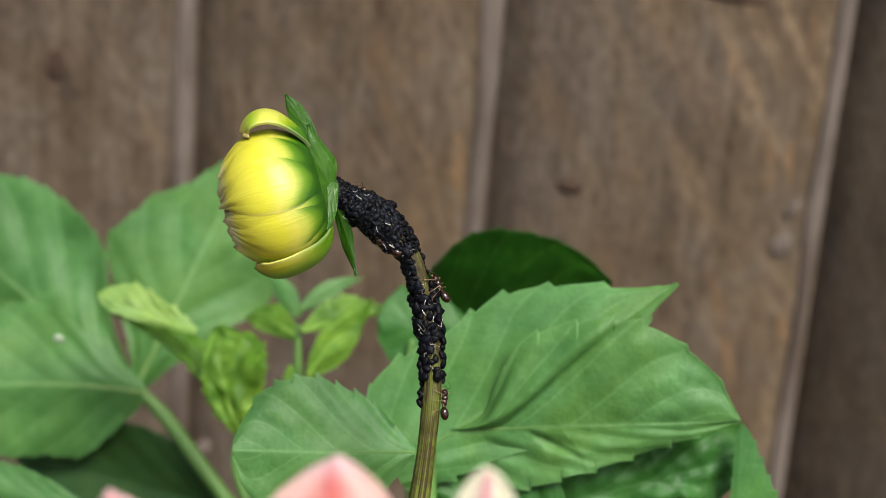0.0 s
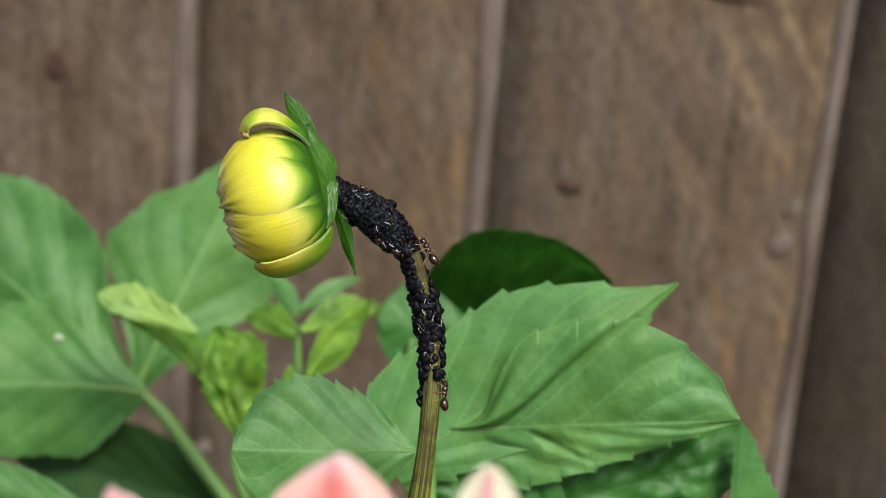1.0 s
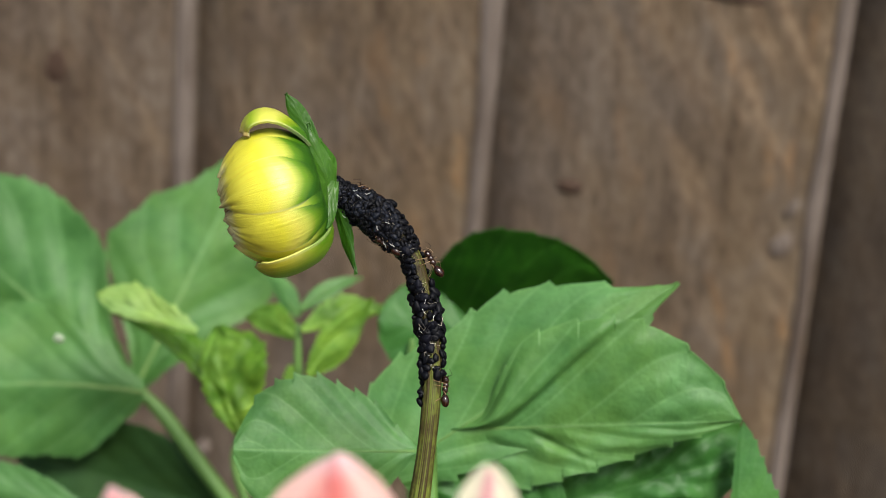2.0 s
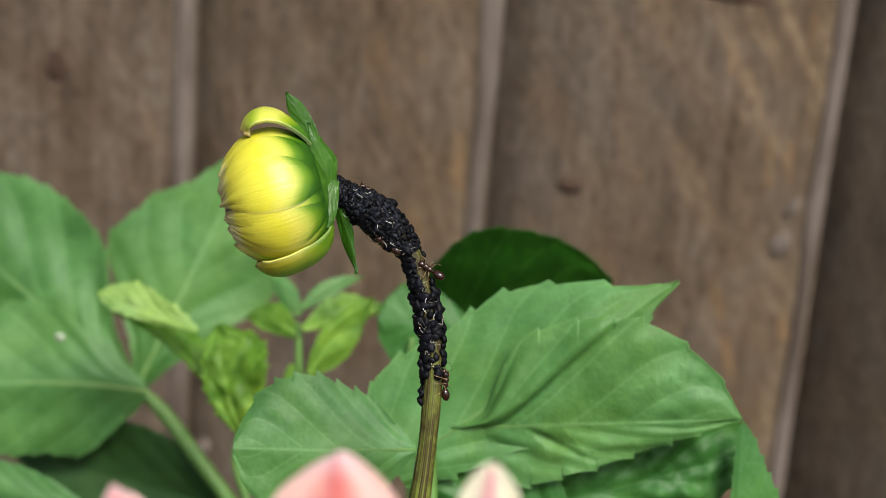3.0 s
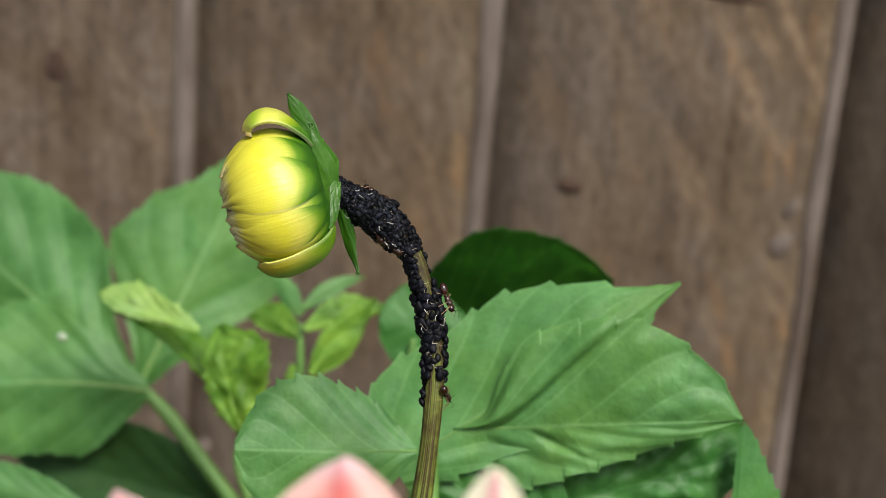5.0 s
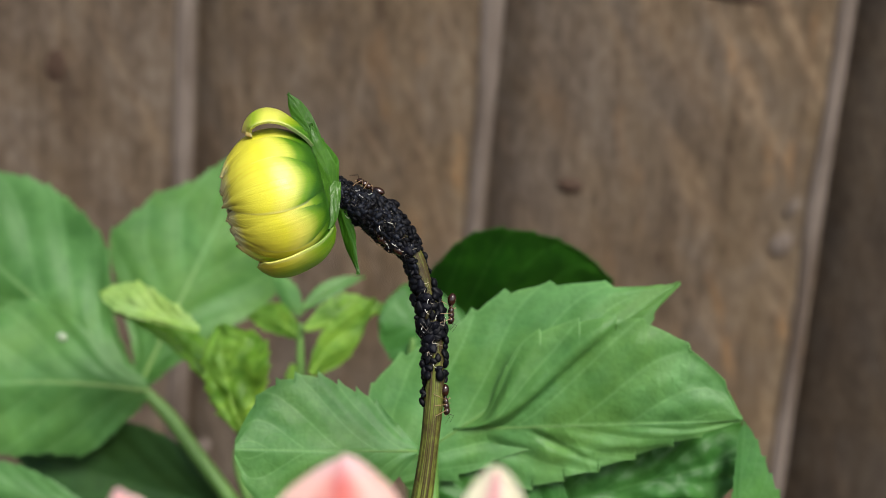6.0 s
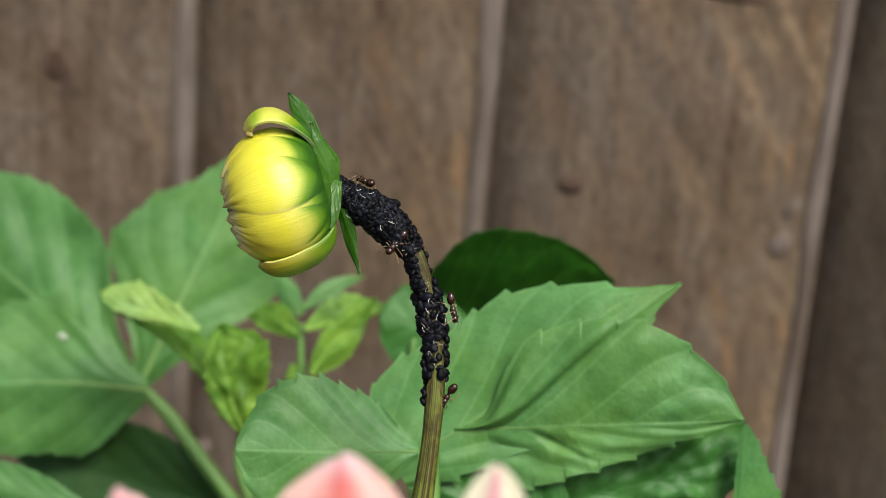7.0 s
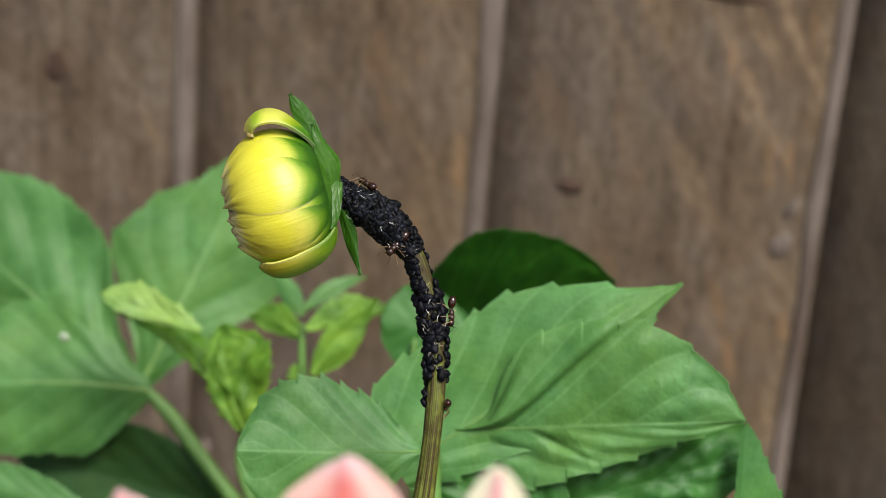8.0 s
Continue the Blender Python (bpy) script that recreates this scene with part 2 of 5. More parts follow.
def wood_material(name, tone, sap=None):
    m, nt, sh = material(name, 0.8, 0.25)
    shift = nt.nodes.new("ShaderNodeCombineXYZ")
    rnd = random_of(nt)
    nt.links.new(calc(nt, "MULTIPLY", rnd, 7.0), shift.inputs[0])
    nt.links.new(calc(nt, "MULTIPLY", rnd, 3.0), shift.inputs[2])
    off = shift.outputs[0]
    long_grain = grain(nt, coords(nt, "Object", (1, 1, 0.09), shift=off), 190.0, 7.0, 0.68, 0.8)
    saw = grain(nt, coords(nt, "Object", (1, 1, 0.13), (0, 31, 0), shift=off), 150.0, 5.0, 0.65, 0.6)
    patch = grain(nt, coords(nt, "Object", (1, 1, 0.7), shift=off), 26.0, 5.0, 0.62, 0.8)
    ash = grain(nt, coords(nt, "Object", (1, 1, 0.5), (0, 14, 0), shift=off), 70.0, 6.0, 0.7)
    fleck = grain(nt, coords(nt, "Object", (1, 1, 0.45), (0, 10, 0), shift=off), 520.0, 4.0, 0.6)
    fibre = grain(nt, coords(nt, "Object", (1, 1, 0.04), shift=off), 800.0, 3.0)
    col = ramp(nt, patch, [(0.3, (0.088, 0.062, 0.043)), (0.5, (0.146, 0.108, 0.071)), (0.7, (0.186, 0.138, 0.088))])
    cool = grain(nt, coords(nt, "Object", (1, 1, 0.55), (0, 20, 0), shift=off), 17.0, 4.0, 0.6, 1.0)
    col = blend(nt, "MIX", calc(nt, "MULTIPLY", ramp(nt, cool, [(0.46, (0, 0, 0)), (0.66, (1, 1, 1))]), 0.55), col, (0.150, 0.128, 0.112))
    marks = 0.18
    if sap:
        sep = nt.nodes.new("ShaderNodeSeparateXYZ")
        nt.links.new(coords(nt, "Object"), sep.inputs[0])
        x = calc(nt, "ADD", sep.outputs[0], calc(nt, "MULTIPLY", calc(nt, "SUBTRACT", patch, 0.5), 0.06))
        share = calc(nt, "DIVIDE", calc(nt, "SUBTRACT", x, sap[0]), sap[1] - sap[0])
        col = blend(nt, "MIX", calc(nt, "MULTIPLY", calc(nt, "MINIMUM", calc(nt, "MAXIMUM", share, 0.0), 1.0), 0.7), col, (0.235, 0.172, 0.102))
        marks = calc(nt, "ADD", calc(nt, "MULTIPLY", calc(nt, "MINIMUM", calc(nt, "MAXIMUM", share, 0.0), 1.0), 0.62), 0.12)
    col = blend(nt, "MIX", calc(nt, "MULTIPLY", ramp(nt, ash, [(0.44, (0, 0, 0)), (0.66, (1, 1, 1))]), 0.6), col, (0.212, 0.178, 0.144))
    col = blend(nt, "MULTIPLY", 0.9, col, ramp(nt, long_grain, [(0.32, (0.55, 0.51, 0.48)), (0.60, (1, 1, 1))]))
    col = blend(nt, "MIX", calc(nt, "MULTIPLY", ramp(nt, saw, [(0.50, (0, 0, 0)), (0.68, (1, 1, 1))]), marks), col, (0.40, 0.285, 0.18))
    col = blend(nt, "MULTIPLY", 0.75, col, ramp(nt, fleck, [(0.36, (0.55, 0.5, 0.46)), (0.58, (1, 1, 1))]))
    amber = grain(nt, coords(nt, "Object", (1, 1, 0.30), (0, 12, 0), shift=off), 120.0, 3.0, 0.55)
    col = blend(nt, "MIX", calc(nt, "MULTIPLY", ramp(nt, amber, [(0.60, (0, 0, 0)), (0.72, (1, 1, 1))]), calc(nt, "MULTIPLY", marks, 0.85) if sap else 0.08), col, (0.34, 0.19, 0.08))
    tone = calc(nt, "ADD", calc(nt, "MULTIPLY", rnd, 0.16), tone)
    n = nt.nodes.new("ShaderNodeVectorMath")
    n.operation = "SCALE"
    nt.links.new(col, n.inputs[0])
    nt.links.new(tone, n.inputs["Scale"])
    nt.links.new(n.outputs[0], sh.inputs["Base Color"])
    bump(nt, sh, calc(nt, "ADD", long_grain, calc(nt, "MULTIPLY", fibre, 0.5)), 0.6, 0.0014)
    return m


def worn_edge_material():
    m, nt, sh = material("bleached worn wood", 0.85, 0.2)
    g = grain(nt, coords(nt, "Object", (1, 1, 0.07)), 300.0, 5.0)
    big = grain(nt, coords(nt, "Object", (1, 1, 0.3)), 60.0, 4.0)
    col = ramp(nt, g, [(0.3, (0.125, 0.100, 0.083)), (0.7, (0.245, 0.212, 0.186))])
    col = blend(nt, "MULTIPLY", 0.85, col, ramp(nt, big, [(0.38, (0.42, 0.37, 0.33)), (0.64, (1.1, 1.08, 1.08))]))
    nt.links.new(col, sh.inputs["Base Color"])
    bump(nt, sh, g, 0.5, 0.001)
    return m


WOOD = wood_material("weathered brown board", 0.775)
WOOD_SAP = wood_material("weathered board with a golden sapwood side", 0.775, (0.035, 0.105))
WOOD_TURN = wood_material("weathered board, golden towards one edge", 0.79, (-0.045, 0.008))
WOOD_PALE = wood_material("paler weathered board", 0.86)
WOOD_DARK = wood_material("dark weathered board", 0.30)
WORN = worn_edge_material()


def plain(name, colour, rough, spec=0.5, vary=0.25, size=900.0):
    m, nt, sh = material(name, rough, spec)
    n = grain(nt, coords(nt, "Object"), size, 4.0)
    dark = tuple(c * (1 - vary) for c in colour)
    nt.links.new(ramp(nt, n, [(0.35, dark), (0.65, colour)]), sh.inputs["Base Color"])
    bump(nt, sh, n, 0.2, 0.0001)
    return m


KNOT = plain("dark knot", (0.075, 0.046, 0.032), 0.8, 0.2, 0.4, 300.0)
APHID_BODY = plain("black aphid skin", (0.0020, 0.0028, 0.0058), 0.55, 0.18, 0.6, 2200.0)
APHID_GROWN = plain("matt navy black aphid skin", (0.0065, 0.0074, 0.0145), 0.58, 0.18, 0.6, 1500.0)
APHID_BLOOM = plain("black aphid skin with a blue-grey bloom", (0.0110, 0.0148, 0.0260), 0.56, 0.22, 0.7, 1500.0)
APHID_DARK = plain("dark aphid limb", (0.010, 0.008, 0.007), 0.4, 0.5, 0.3, 2000.0)
APHID_LEG = plain("pale aphid limb", (0.58, 0.52, 0.42), 0.4, 0.5, 0.3, 2000.0)
ANT_BODY = plain("glossy dark brown ant shell", (0.026, 0.009, 0.0045), 0.22, 0.75, 0.4, 2500.0)
ANT_GASTER = plain("glossy amber brown ant shell", (0.030, 0.0085, 0.004), 0.2, 0.8, 0.5, 1200.0)
ANT_CHEST = plain("dark red-brown ant shell", (0.034, 0.014, 0.008), 0.25, 0.75, 0.4, 2500.0)
ANT_LEG = plain("pale reddish brown ant limb", (0.36, 0.23, 0.12), 0.35, 0.5, 0.3, 2500.0)
CAST_SKIN = plain("white shed skin", (0.75, 0.75, 0.72), 0.6, 0.3, 0.1, 2000.0)
PALE_SPOT = plain("chalky pale speck", (0.52, 0.62, 0.46), 0.7, 0.3, 0.15, 2000.0)
SOIL = plain("dark crumbly soil", (0.07, 0.05, 0.035), 0.95, 0.1, 0.5, 60.0)


# ---- building ----
def root(name, place, label, category, group="", kind=""):
    ob = new(name)
    ob.empty_display_size = 0.01
    ob.location = place
    return tagged(ob, label, category, group, kind)


def part(name, bm, mat, parent=None, label="", smooth=True):
    """Links a bmesh, in world coordinates, as one mesh under its thing."""
    me = bpy.data.meshes.new(name)
    if parent is not None:
        up = Matrix.Translation(parent.location)
        if parent.parent is not None:
            up = Matrix.Translation(parent.parent.location) @ up
        bm.transform(up.inverted())
    bm.to_mesh(me)
    bm.free()
    if smooth:
        me.polygons.foreach_set("use_smooth", [True] * len(me.polygons))
    me.materials.append(mat)
    ob = new(name, me)
    ob.parent = parent
    if label:
        ob["label"] = label
    return ob


def smooth_curve(points, x):
    """A smooth line through (x, y) stations."""
    xs, ys = [p[0] for p in points], [p[1] for p in points]
    if x <= xs[0]:
        return ys[0]
    for i in range(len(xs) - 1):
        if x <= xs[i + 1]:
            break
    else:
        return ys[-1]
    def slope(j):
        a, b = max(0, j - 1), min(len(xs) - 1, j + 1)
        return (ys[b] - ys[a]) / (xs[b] - xs[a])
    h = xs[i + 1] - xs[i]
    k = (x - xs[i]) / h
    return ((2 * k**3 - 3 * k**2 + 1) * ys[i] + (k**3 - 2 * k**2 + k) * h * slope(i)
            + (3 * k**2 - 2 * k**3) * ys[i + 1] + (k**3 - k**2) * h * slope(i + 1))


def spline(ps, x):
    """The place at x (0 at the first point, 1 at the second) of a smooth line through the points, even with uneven spacing."""
    i = min(int(x), len(ps) - 2)
    k = x - i
    a, b = Vector(ps[i]), Vector(ps[i + 1])
    h = (b - a).length
    def way(j):
        if j == 0 or j == len(ps) - 1:
            lo, hi = max(j - 1, 0), min(j + 1, len(ps) - 1)
            return (Vector(ps[hi]) - Vector(ps[lo])).normalized()
        d0, d1 = Vector(ps[j]) - Vector(ps[j - 1]), Vector(ps[j + 1]) - Vector(ps[j])
        return (d0.normalized() / d0.length + d1.normalized() / d1.length).normalized()
    return ((2 * k**3 - 3 * k**2 + 1) * a + (k**3 - 2 * k**2 + k) * h * way(i)
            + (3 * k**2 - 2 * k**3) * b + (k**3 - k**2) * h * way(i + 1))


def sheet(rows, uvs, closed=False):
    """A grid of world points as a bmesh with a uv layer."""
    bm = bmesh.new()
    lay = bm.loops.layers.uv.new("uv")
    vs = [[bm.verts.new(p) for p in row] for row in rows]
    m = len(rows[0])
    for i in range(len(rows) - 1):
        for j in range(m if closed else m - 1):
            jj = (j + 1) % m
            f = bm.faces.new((vs[i][j], vs[i + 1][j], vs[i + 1][jj], vs[i][jj]))
            ks = ((i, j), (i + 1, j), (i + 1, j + 1), (i, j + 1))
            for loop, (a, b) in zip(f.loops, ks):
                loop[lay].uv = uvs(a, b)
    return bm


def thicken(bm, depth):
    """Gives a sheet its thickness: a back layer, and a rim that joins the two."""
    lay = bm.loops.layers.uv["uv"]
    bm.normal_update()
    front = bm.faces[:]
    rim = [(e, e.link_loops[0]) for e in bm.edges if e.is_boundary]
    back = {v: bm.verts.new(v.co - v.normal * depth * MM) for v in bm.verts[:]}
    for f in front:
        g = bm.faces.new([back[v] for v in reversed(f.verts)])
        for loop, old in zip(g.loops, reversed(f.loops)):
            loop[lay].uv = old[lay].uv
    for e, loop in rim:
        a, b = loop.vert, loop.link_loop_next.vert
        ua, ub = loop[lay].uv.copy(), loop.link_loop_next[lay].uv.copy()
        g = bm.faces.new((b, a, back[a], back[b]))
        for edge_loop, uv in zip(g.loops, (ub, ua, ua, ub)):
            edge_loop[lay].uv = uv
        for edge in (g.edges[0], g.edges[2]):
            edge.smooth = False
    bm.normal_update()
    return bm


def blade(base, tip, left, right, fold=(0, 0), bow=0.0, sag=0.0, teeth=11, tooth=1.2, quilt=0.5, wave=0.6,
          thick=0.28, cols=12, seed=0, roll_in=0.0, crease=(), hinge=None, veins=5.0, slant=2.3, crumple=0.0, lengths=0):
    """A leaf blade between base and tip (plan, mm). left, right: half widths along it; fold: degrees by which each half
    leans back; bow: sideways bend; sag: bend out of the plane; roll_in: curl of the margins towards the back; crumple: depth of fine blisters and of the ragged outline;
    lengths: steps along the blade."""
    b, e = Vector(base), Vector(tip)
    along = e - b
    flat = Vector((along.x, along.y, 0)).normalized()
    side = Vector((-flat.y, flat.x, 0))
    face = along.normalized().cross(side)
    if face.z < 0:
        face = -face
    n = lengths or max(teeth, 6) * 12
    rows, spine = [], []
    for i in range(n + 1):
        t = i / n
        mid = b + along * t + side * bow * 4 * t * (1 - t) + face * sag * 4 * t * (1 - t)
        taper = min(1, 12 * (1 - t)) * min(1, 8 * t)
        row = []
        for j in range(-cols, cols + 1):
            s = j / cols
            widths = left if s >= 0 else right
            a = radians(fold[0] if s >= 0 else fold[1])
            w = max(0.02, smooth_curve(widths, t))
            rim = abs(s) ** 8
            frac = (t * teeth + 0.3 * noise.noise(Vector((t * 5, seed, 1 if s >= 0 else 4))) + (0.4 if s >= 0 else 0)) % 1.0
            spike = max(0.0, (frac - 0.62) / 0.38) ** 1.6
            bite = min(tooth, 0.3 * w) * taper * rim
            ww = w * abs(s) + bite * (0.42 * frac**0.7 + 0.40 * spike - 0.35)
            push = along.normalized() * min(0.22, bite * 0.4) * spike
            q = t * veins - abs(s) ** 0.85 * slant
            relief = quilt * (0.5 - 0.5 * math.cos(2 * math.pi * q)) * min(1, 4 * abs(s)) * (1 - 0.6 * rim)
            relief += quilt * 0.3 * (min(1, abs(s) * 8) - 1)
            relief *= min(1.0, w / 10.0) * min(1.0, 4 * (1 - t)) ** 1.5
            if hinge and s > 0:
                back = hinge[0] + hinge[1] * s - t
                if back > 0:
                    relief += hinge[2] * (1 - math.exp(-back / 0.055)) * math.exp(-back / 0.20) * min(1, s * 3.5) * (1 - s**6)
            for c0, lean, reach, deep in crease:
                if s * reach > 0:
                    relief -= deep * math.exp(-((t - c0 - lean * abs(s)) / 0.022) ** 2) * min(1, abs(s) * 5) * max(0, 1 - abs(s / reach) ** 3)
            out = side * (1 if s >= 0 else -1) * math.cos(a) - face * math.sin(a)
            p = mid + out * ww + push
            bend = wave * noise.noise(Vector((t * 3 + seed, s * 1.6, seed * 1.7))) * 2
            p += face * (relief + bend * (0.3 + abs(s) * min(1.0, w / 8.0)) - roll_in * s * s * w / 10)
            if crumple:
                g = Vector((p.x * 0.19, p.y * 0.19, seed * 3.1))
                ridge = 1 - 1.6 * abs(noise.noise(g)) + 0.7 * noise.noise(g * 2.1)
                p += face * crumple * ridge * min(1, 5 * (1 - t)) * min(1, 6 * t)
                p += side * s * min(crumple, 0.12 * w) * 0.9 * noise.noise(Vector((t * 9, seed, 8 if s > 0 else 3)))
            row.append(at(*p))
            if j == 0:
                spine.append(p - face * thick * 0.45)
        rows.append(row)
    return thicken(sheet(rows, lambda i, j: (i / n, j / cols - 1)), thick), spine


def tube(points, radius, sides=10, steps=60, ribs=0, rib=0.0, cap=True):
    """A round stalk through plan points (mm); radius: stations along it, 0 to 1."""
    ps = [Vector(p) for p in points]
    if not isinstance(radius, (list, tuple)):
        radius = [(0, radius), (1, radius)]
    line = [spline(ps, i / steps * (len(ps) - 1)) for i in range(steps + 1)]
    rows = []
    for i, p in enumerate(line):
        d = (line[min(i + 1, steps)] - line[max(i - 1, 0)]).normalized()
        front = Vector((0, 0, 1))
        front = (front - d * front.dot(d))
        if front.length < 0.1:
            front = Vector((0, 1, 0)) - d * d.y
        front.normalize()
        right = front.cross(d)
        r = smooth_curve(radius, i / steps)
        rows.append([at(*(p + (front * math.cos(a) + right * math.sin(a)) * (r + (rib * math.cos(a * ribs) if ribs else 0))))
                     for a in [2 * math.pi * k / sides for k in range(sides)]])
    bm = sheet(rows, lambda i, j: (i / steps, j / sides), closed=True)
    if cap:
        bm.verts.ensure_lookup_table()
        bm.faces.new([bm.verts[k] for k in range(sides)])
        bm.faces.new([bm.verts[len(bm.verts) - sides + k] for k in range(sides)])
    bmesh.ops.recalc_face_normals(bm, faces=bm.faces[:])
    return bm


def to_plan(p):
    """A world place in plan millimetres."""
    q = TURN.transposed() @ (Vector(p) - ORIGIN) / MM
    return q.x, q.y, q.z


def ball(centre, axes, size, cuts=10, rings=8):
    """An ellipsoid as rings, in local metres; size: half lengths along the three axes."""
    bm = bmesh.new()
    bmesh.ops.create_uvsphere(bm, u_segments=cuts, v_segments=rings, radius=1.0)
    bm.transform(Matrix.LocRotScale(centre, axes, size))
    return bm


def limb(points, radius, sides=5):
    """A thin jointed limb through local points (metres)."""
    bm = bmesh.new()
    ps = [Vector(p) for p in points]
    rings = []
    for i, p in enumerate(ps):
        d = (ps[min(i + 1, len(ps) - 1)] - ps[max(i - 1, 0)]).normalized()
        a = d.orthogonal().normalized()
        b = d.cross(a)
        r = radius * (1 - 0.5 * i / (len(ps) - 1))
        rings.append([bm.verts.new(p + (a * math.cos(k) + b * math.sin(k)) * r)
                      for k in [2 * math.pi * j / sides for j in range(sides)]])
    for x, y in zip(rings, rings[1:]):
        for j in range(sides):
            bm.faces.new((x[j], x[(j + 1) % sides], y[(j + 1) % sides], y[j]))
    bm.faces.new(rings[0][::-1])
    bm.faces.new(rings[-1])
    bmesh.ops.recalc_face_normals(bm, faces=bm.faces[:])
    return bm


# ---- ground and fence ----
def build_ground():
    bm = bmesh.new()
    xs = [-400, -60, -12, -4] + [x * 0.25 for x in range(-10, 11)] + [4, 12, 60, 400]
    rows = [[Vector((x, y, 0.02 * noise.noise(Vector((x * 2, y * 2, 0))) - 0.012 if abs(x) < 3 and abs(y) < 3 else -0.012))
             for x in xs] for y in xs]
    ob = part("ground", sheet(rows, lambda i, j: (i, j)), SOIL)
    tagged(ob, "dark crumbly garden soil below the fence", "ground", kind="structure")


def board(width, height, seed):
    """One rough-sawn board, its front at y = 0, slightly cupped and tapered in thickness, from its left bottom corner."""
    bm = bmesh.new()
    nx, nz = 8, 24
    def front(i, k):
        x = width * i / nx
        z = height * k / nz
        y = 0.0012 * noise.noise(Vector((x * 12, seed * 5.1, z * 3)))
        y += 0.002 * (1 - i / nx)
        edge = min(i, nx - i)
        return Vector((x + 0.0006 * noise.noise(Vector((seed, i, z * 9))), y + (0.0012 if edge == 0 else 0), z))
    f = [[bm.verts.new(front(i, k)) for i in range(nx + 1)] for k in range(nz + 1)]
    g = [[bm.verts.new(front(i, k) + Vector((0, 0.016, 0))) for i in range(nx + 1)] for k in range(nz + 1)]
    for k in range(nz):
        for i in range(nx):
            bm.faces.new((f[k][i], f[k][i + 1], f[k + 1][i + 1], f[k + 1][i]))
            bm.faces.new((g[k][i], g[k + 1][i], g[k + 1][i + 1], g[k][i + 1]))
        bm.faces.new((f[k][0], f[k + 1][0], g[k + 1][0], g[k][0]))
        bm.faces.new((f[k][nx], g[k][nx], g[k + 1][nx], f[k + 1][nx]))
    for i in range(nx):
        bm.faces.new((f[0][i], g[0][i], g[0][i + 1], f[0][i + 1]))
        bm.faces.new((f[nz][i], f[nz][i + 1], g[nz][i + 1], g[nz][i]))
    bmesh.ops.recalc_face_normals(bm, faces=bm.faces[:])
    return bm


def worn_lip(height, seed, wide):
    """The rounded, bleached lip along a board's edge."""
    rows = []
    n = 60
    for k in range(n + 1):
        z = height * k / n
        w = wide * (1 + 0.55 * noise.noise(Vector((seed, 0, z * 22))) + 0.25 * noise.noise(Vector((seed, 5, z * 70))))
        c = 0.0011 * noise.noise(Vector((seed * 3, 1, z * 14)))
        rows.append([Vector((c + w * (math.cos(a) * 0.5 - 0.5), 0.0010 - 0.0015 * math.sin(a), z)) for a in
                     [math.pi * j / 8 for j in range(9)]] + [Vector((c - w, 0.006, z)), Vector((c, 0.006, z))])
    bm = sheet(rows, lambda i, j: (i, j), closed=True)
    bm.verts.ensure_lookup_table()
    bm.faces.new([bm.verts[k] for k in range(11)])
    bm.faces.new([bm.verts[len(bm.verts) - 11 + k] for k in range(11)])
    bmesh.ops.recalc_face_normals(bm, faces=bm.faces[:])
    return bm


def build_fence():
    edges = [-0.3595, -0.2640, -0.1720, -0.0750, 0.0118, 0.1110, 0.2080, 0.3020]
    while edges[-1] < 2.2:
        edges.append(edges[-1] + 0.092 + 0.008 * math.sin(len(edges) * 2.3))
    while edges[0] > -2.2:
        edges.insert(0, edges[0] - 0.092 - 0.008 * math.sin(len(edges) * 1.7))
    fence = root("fence", (0, FENCE_Y, 0), "weathered brown fence of upright rough boards", "fence", kind="structure")
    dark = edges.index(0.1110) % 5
    slim = edges.index(0.0118) % 3
    for i, (a, b) in enumerate(zip(edges, edges[1:])):
        bm = board(b - a - 0.0002, 1.68, i)
        bm.transform(Matrix.Translation((a + 0.0001, FENCE_Y, 0)))
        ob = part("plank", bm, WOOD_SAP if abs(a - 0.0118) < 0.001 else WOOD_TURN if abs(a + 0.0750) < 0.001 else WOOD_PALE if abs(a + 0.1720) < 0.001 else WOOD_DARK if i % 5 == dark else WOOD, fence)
        bm = worn_lip(1.68, i, 0.0058 - 0.0012 * (i % 3 == slim))
        bm.transform(Matrix.Translation((b - 0.0002, FENCE_Y, 0)))
        part("worn_lip", bm, WORN, ob, "bleached grey worn edge")
    for x, z, w, h in ((0.0359, -0.0597, 0.0042, 0.0022), (-0.1155, -0.0355, 0.0034, 0.0060), (0.0760, -0.0005, 0.0125, 0.0016)):
        bm = ball((x, FENCE_Y + 0.0018, HEIGHT + z), Euler((0, 0.1, 0)), (w, 0.0016, h), 20, 10)
        part("knot", bm, KNOT, fence, "dark knot")
    # two splintered chips, and last a chalky pale spot
    for x, z, w, h in ((0.0995, -0.0724, 0.0030, 0.0042), (0.1012, -0.0610, 0.0016, 0.0034), (-0.0698, -0.1529, 0.0022, 0.0030)):
        bm = ball((x, FENCE_Y + 0.0004, HEIGHT + z), Euler((0, 0.5, 0)), (w, 0.0012, h), 14, 8)
        part("pale_mark", bm, WORN, fence, "small pale spot on a board")
    rail = bmesh.new()
    for z in (0.3, 1.35):
        bmesh.ops.create_cube(rail, size=1, matrix=Matrix.Translation((0, FENCE_Y + 0.045, z)) @ Matrix.Diagonal((4.3, 0.05, 0.08, 1)))
    bmesh.ops.bevel(rail, geom=rail.edges[:], offset=0.004, segments=2, affect="EDGES")
    part("rail", rail, WOOD, fence)


build_ground()
build_fence()

STALK_FOOT = to_plan((0.03, 0.035, 0.0))


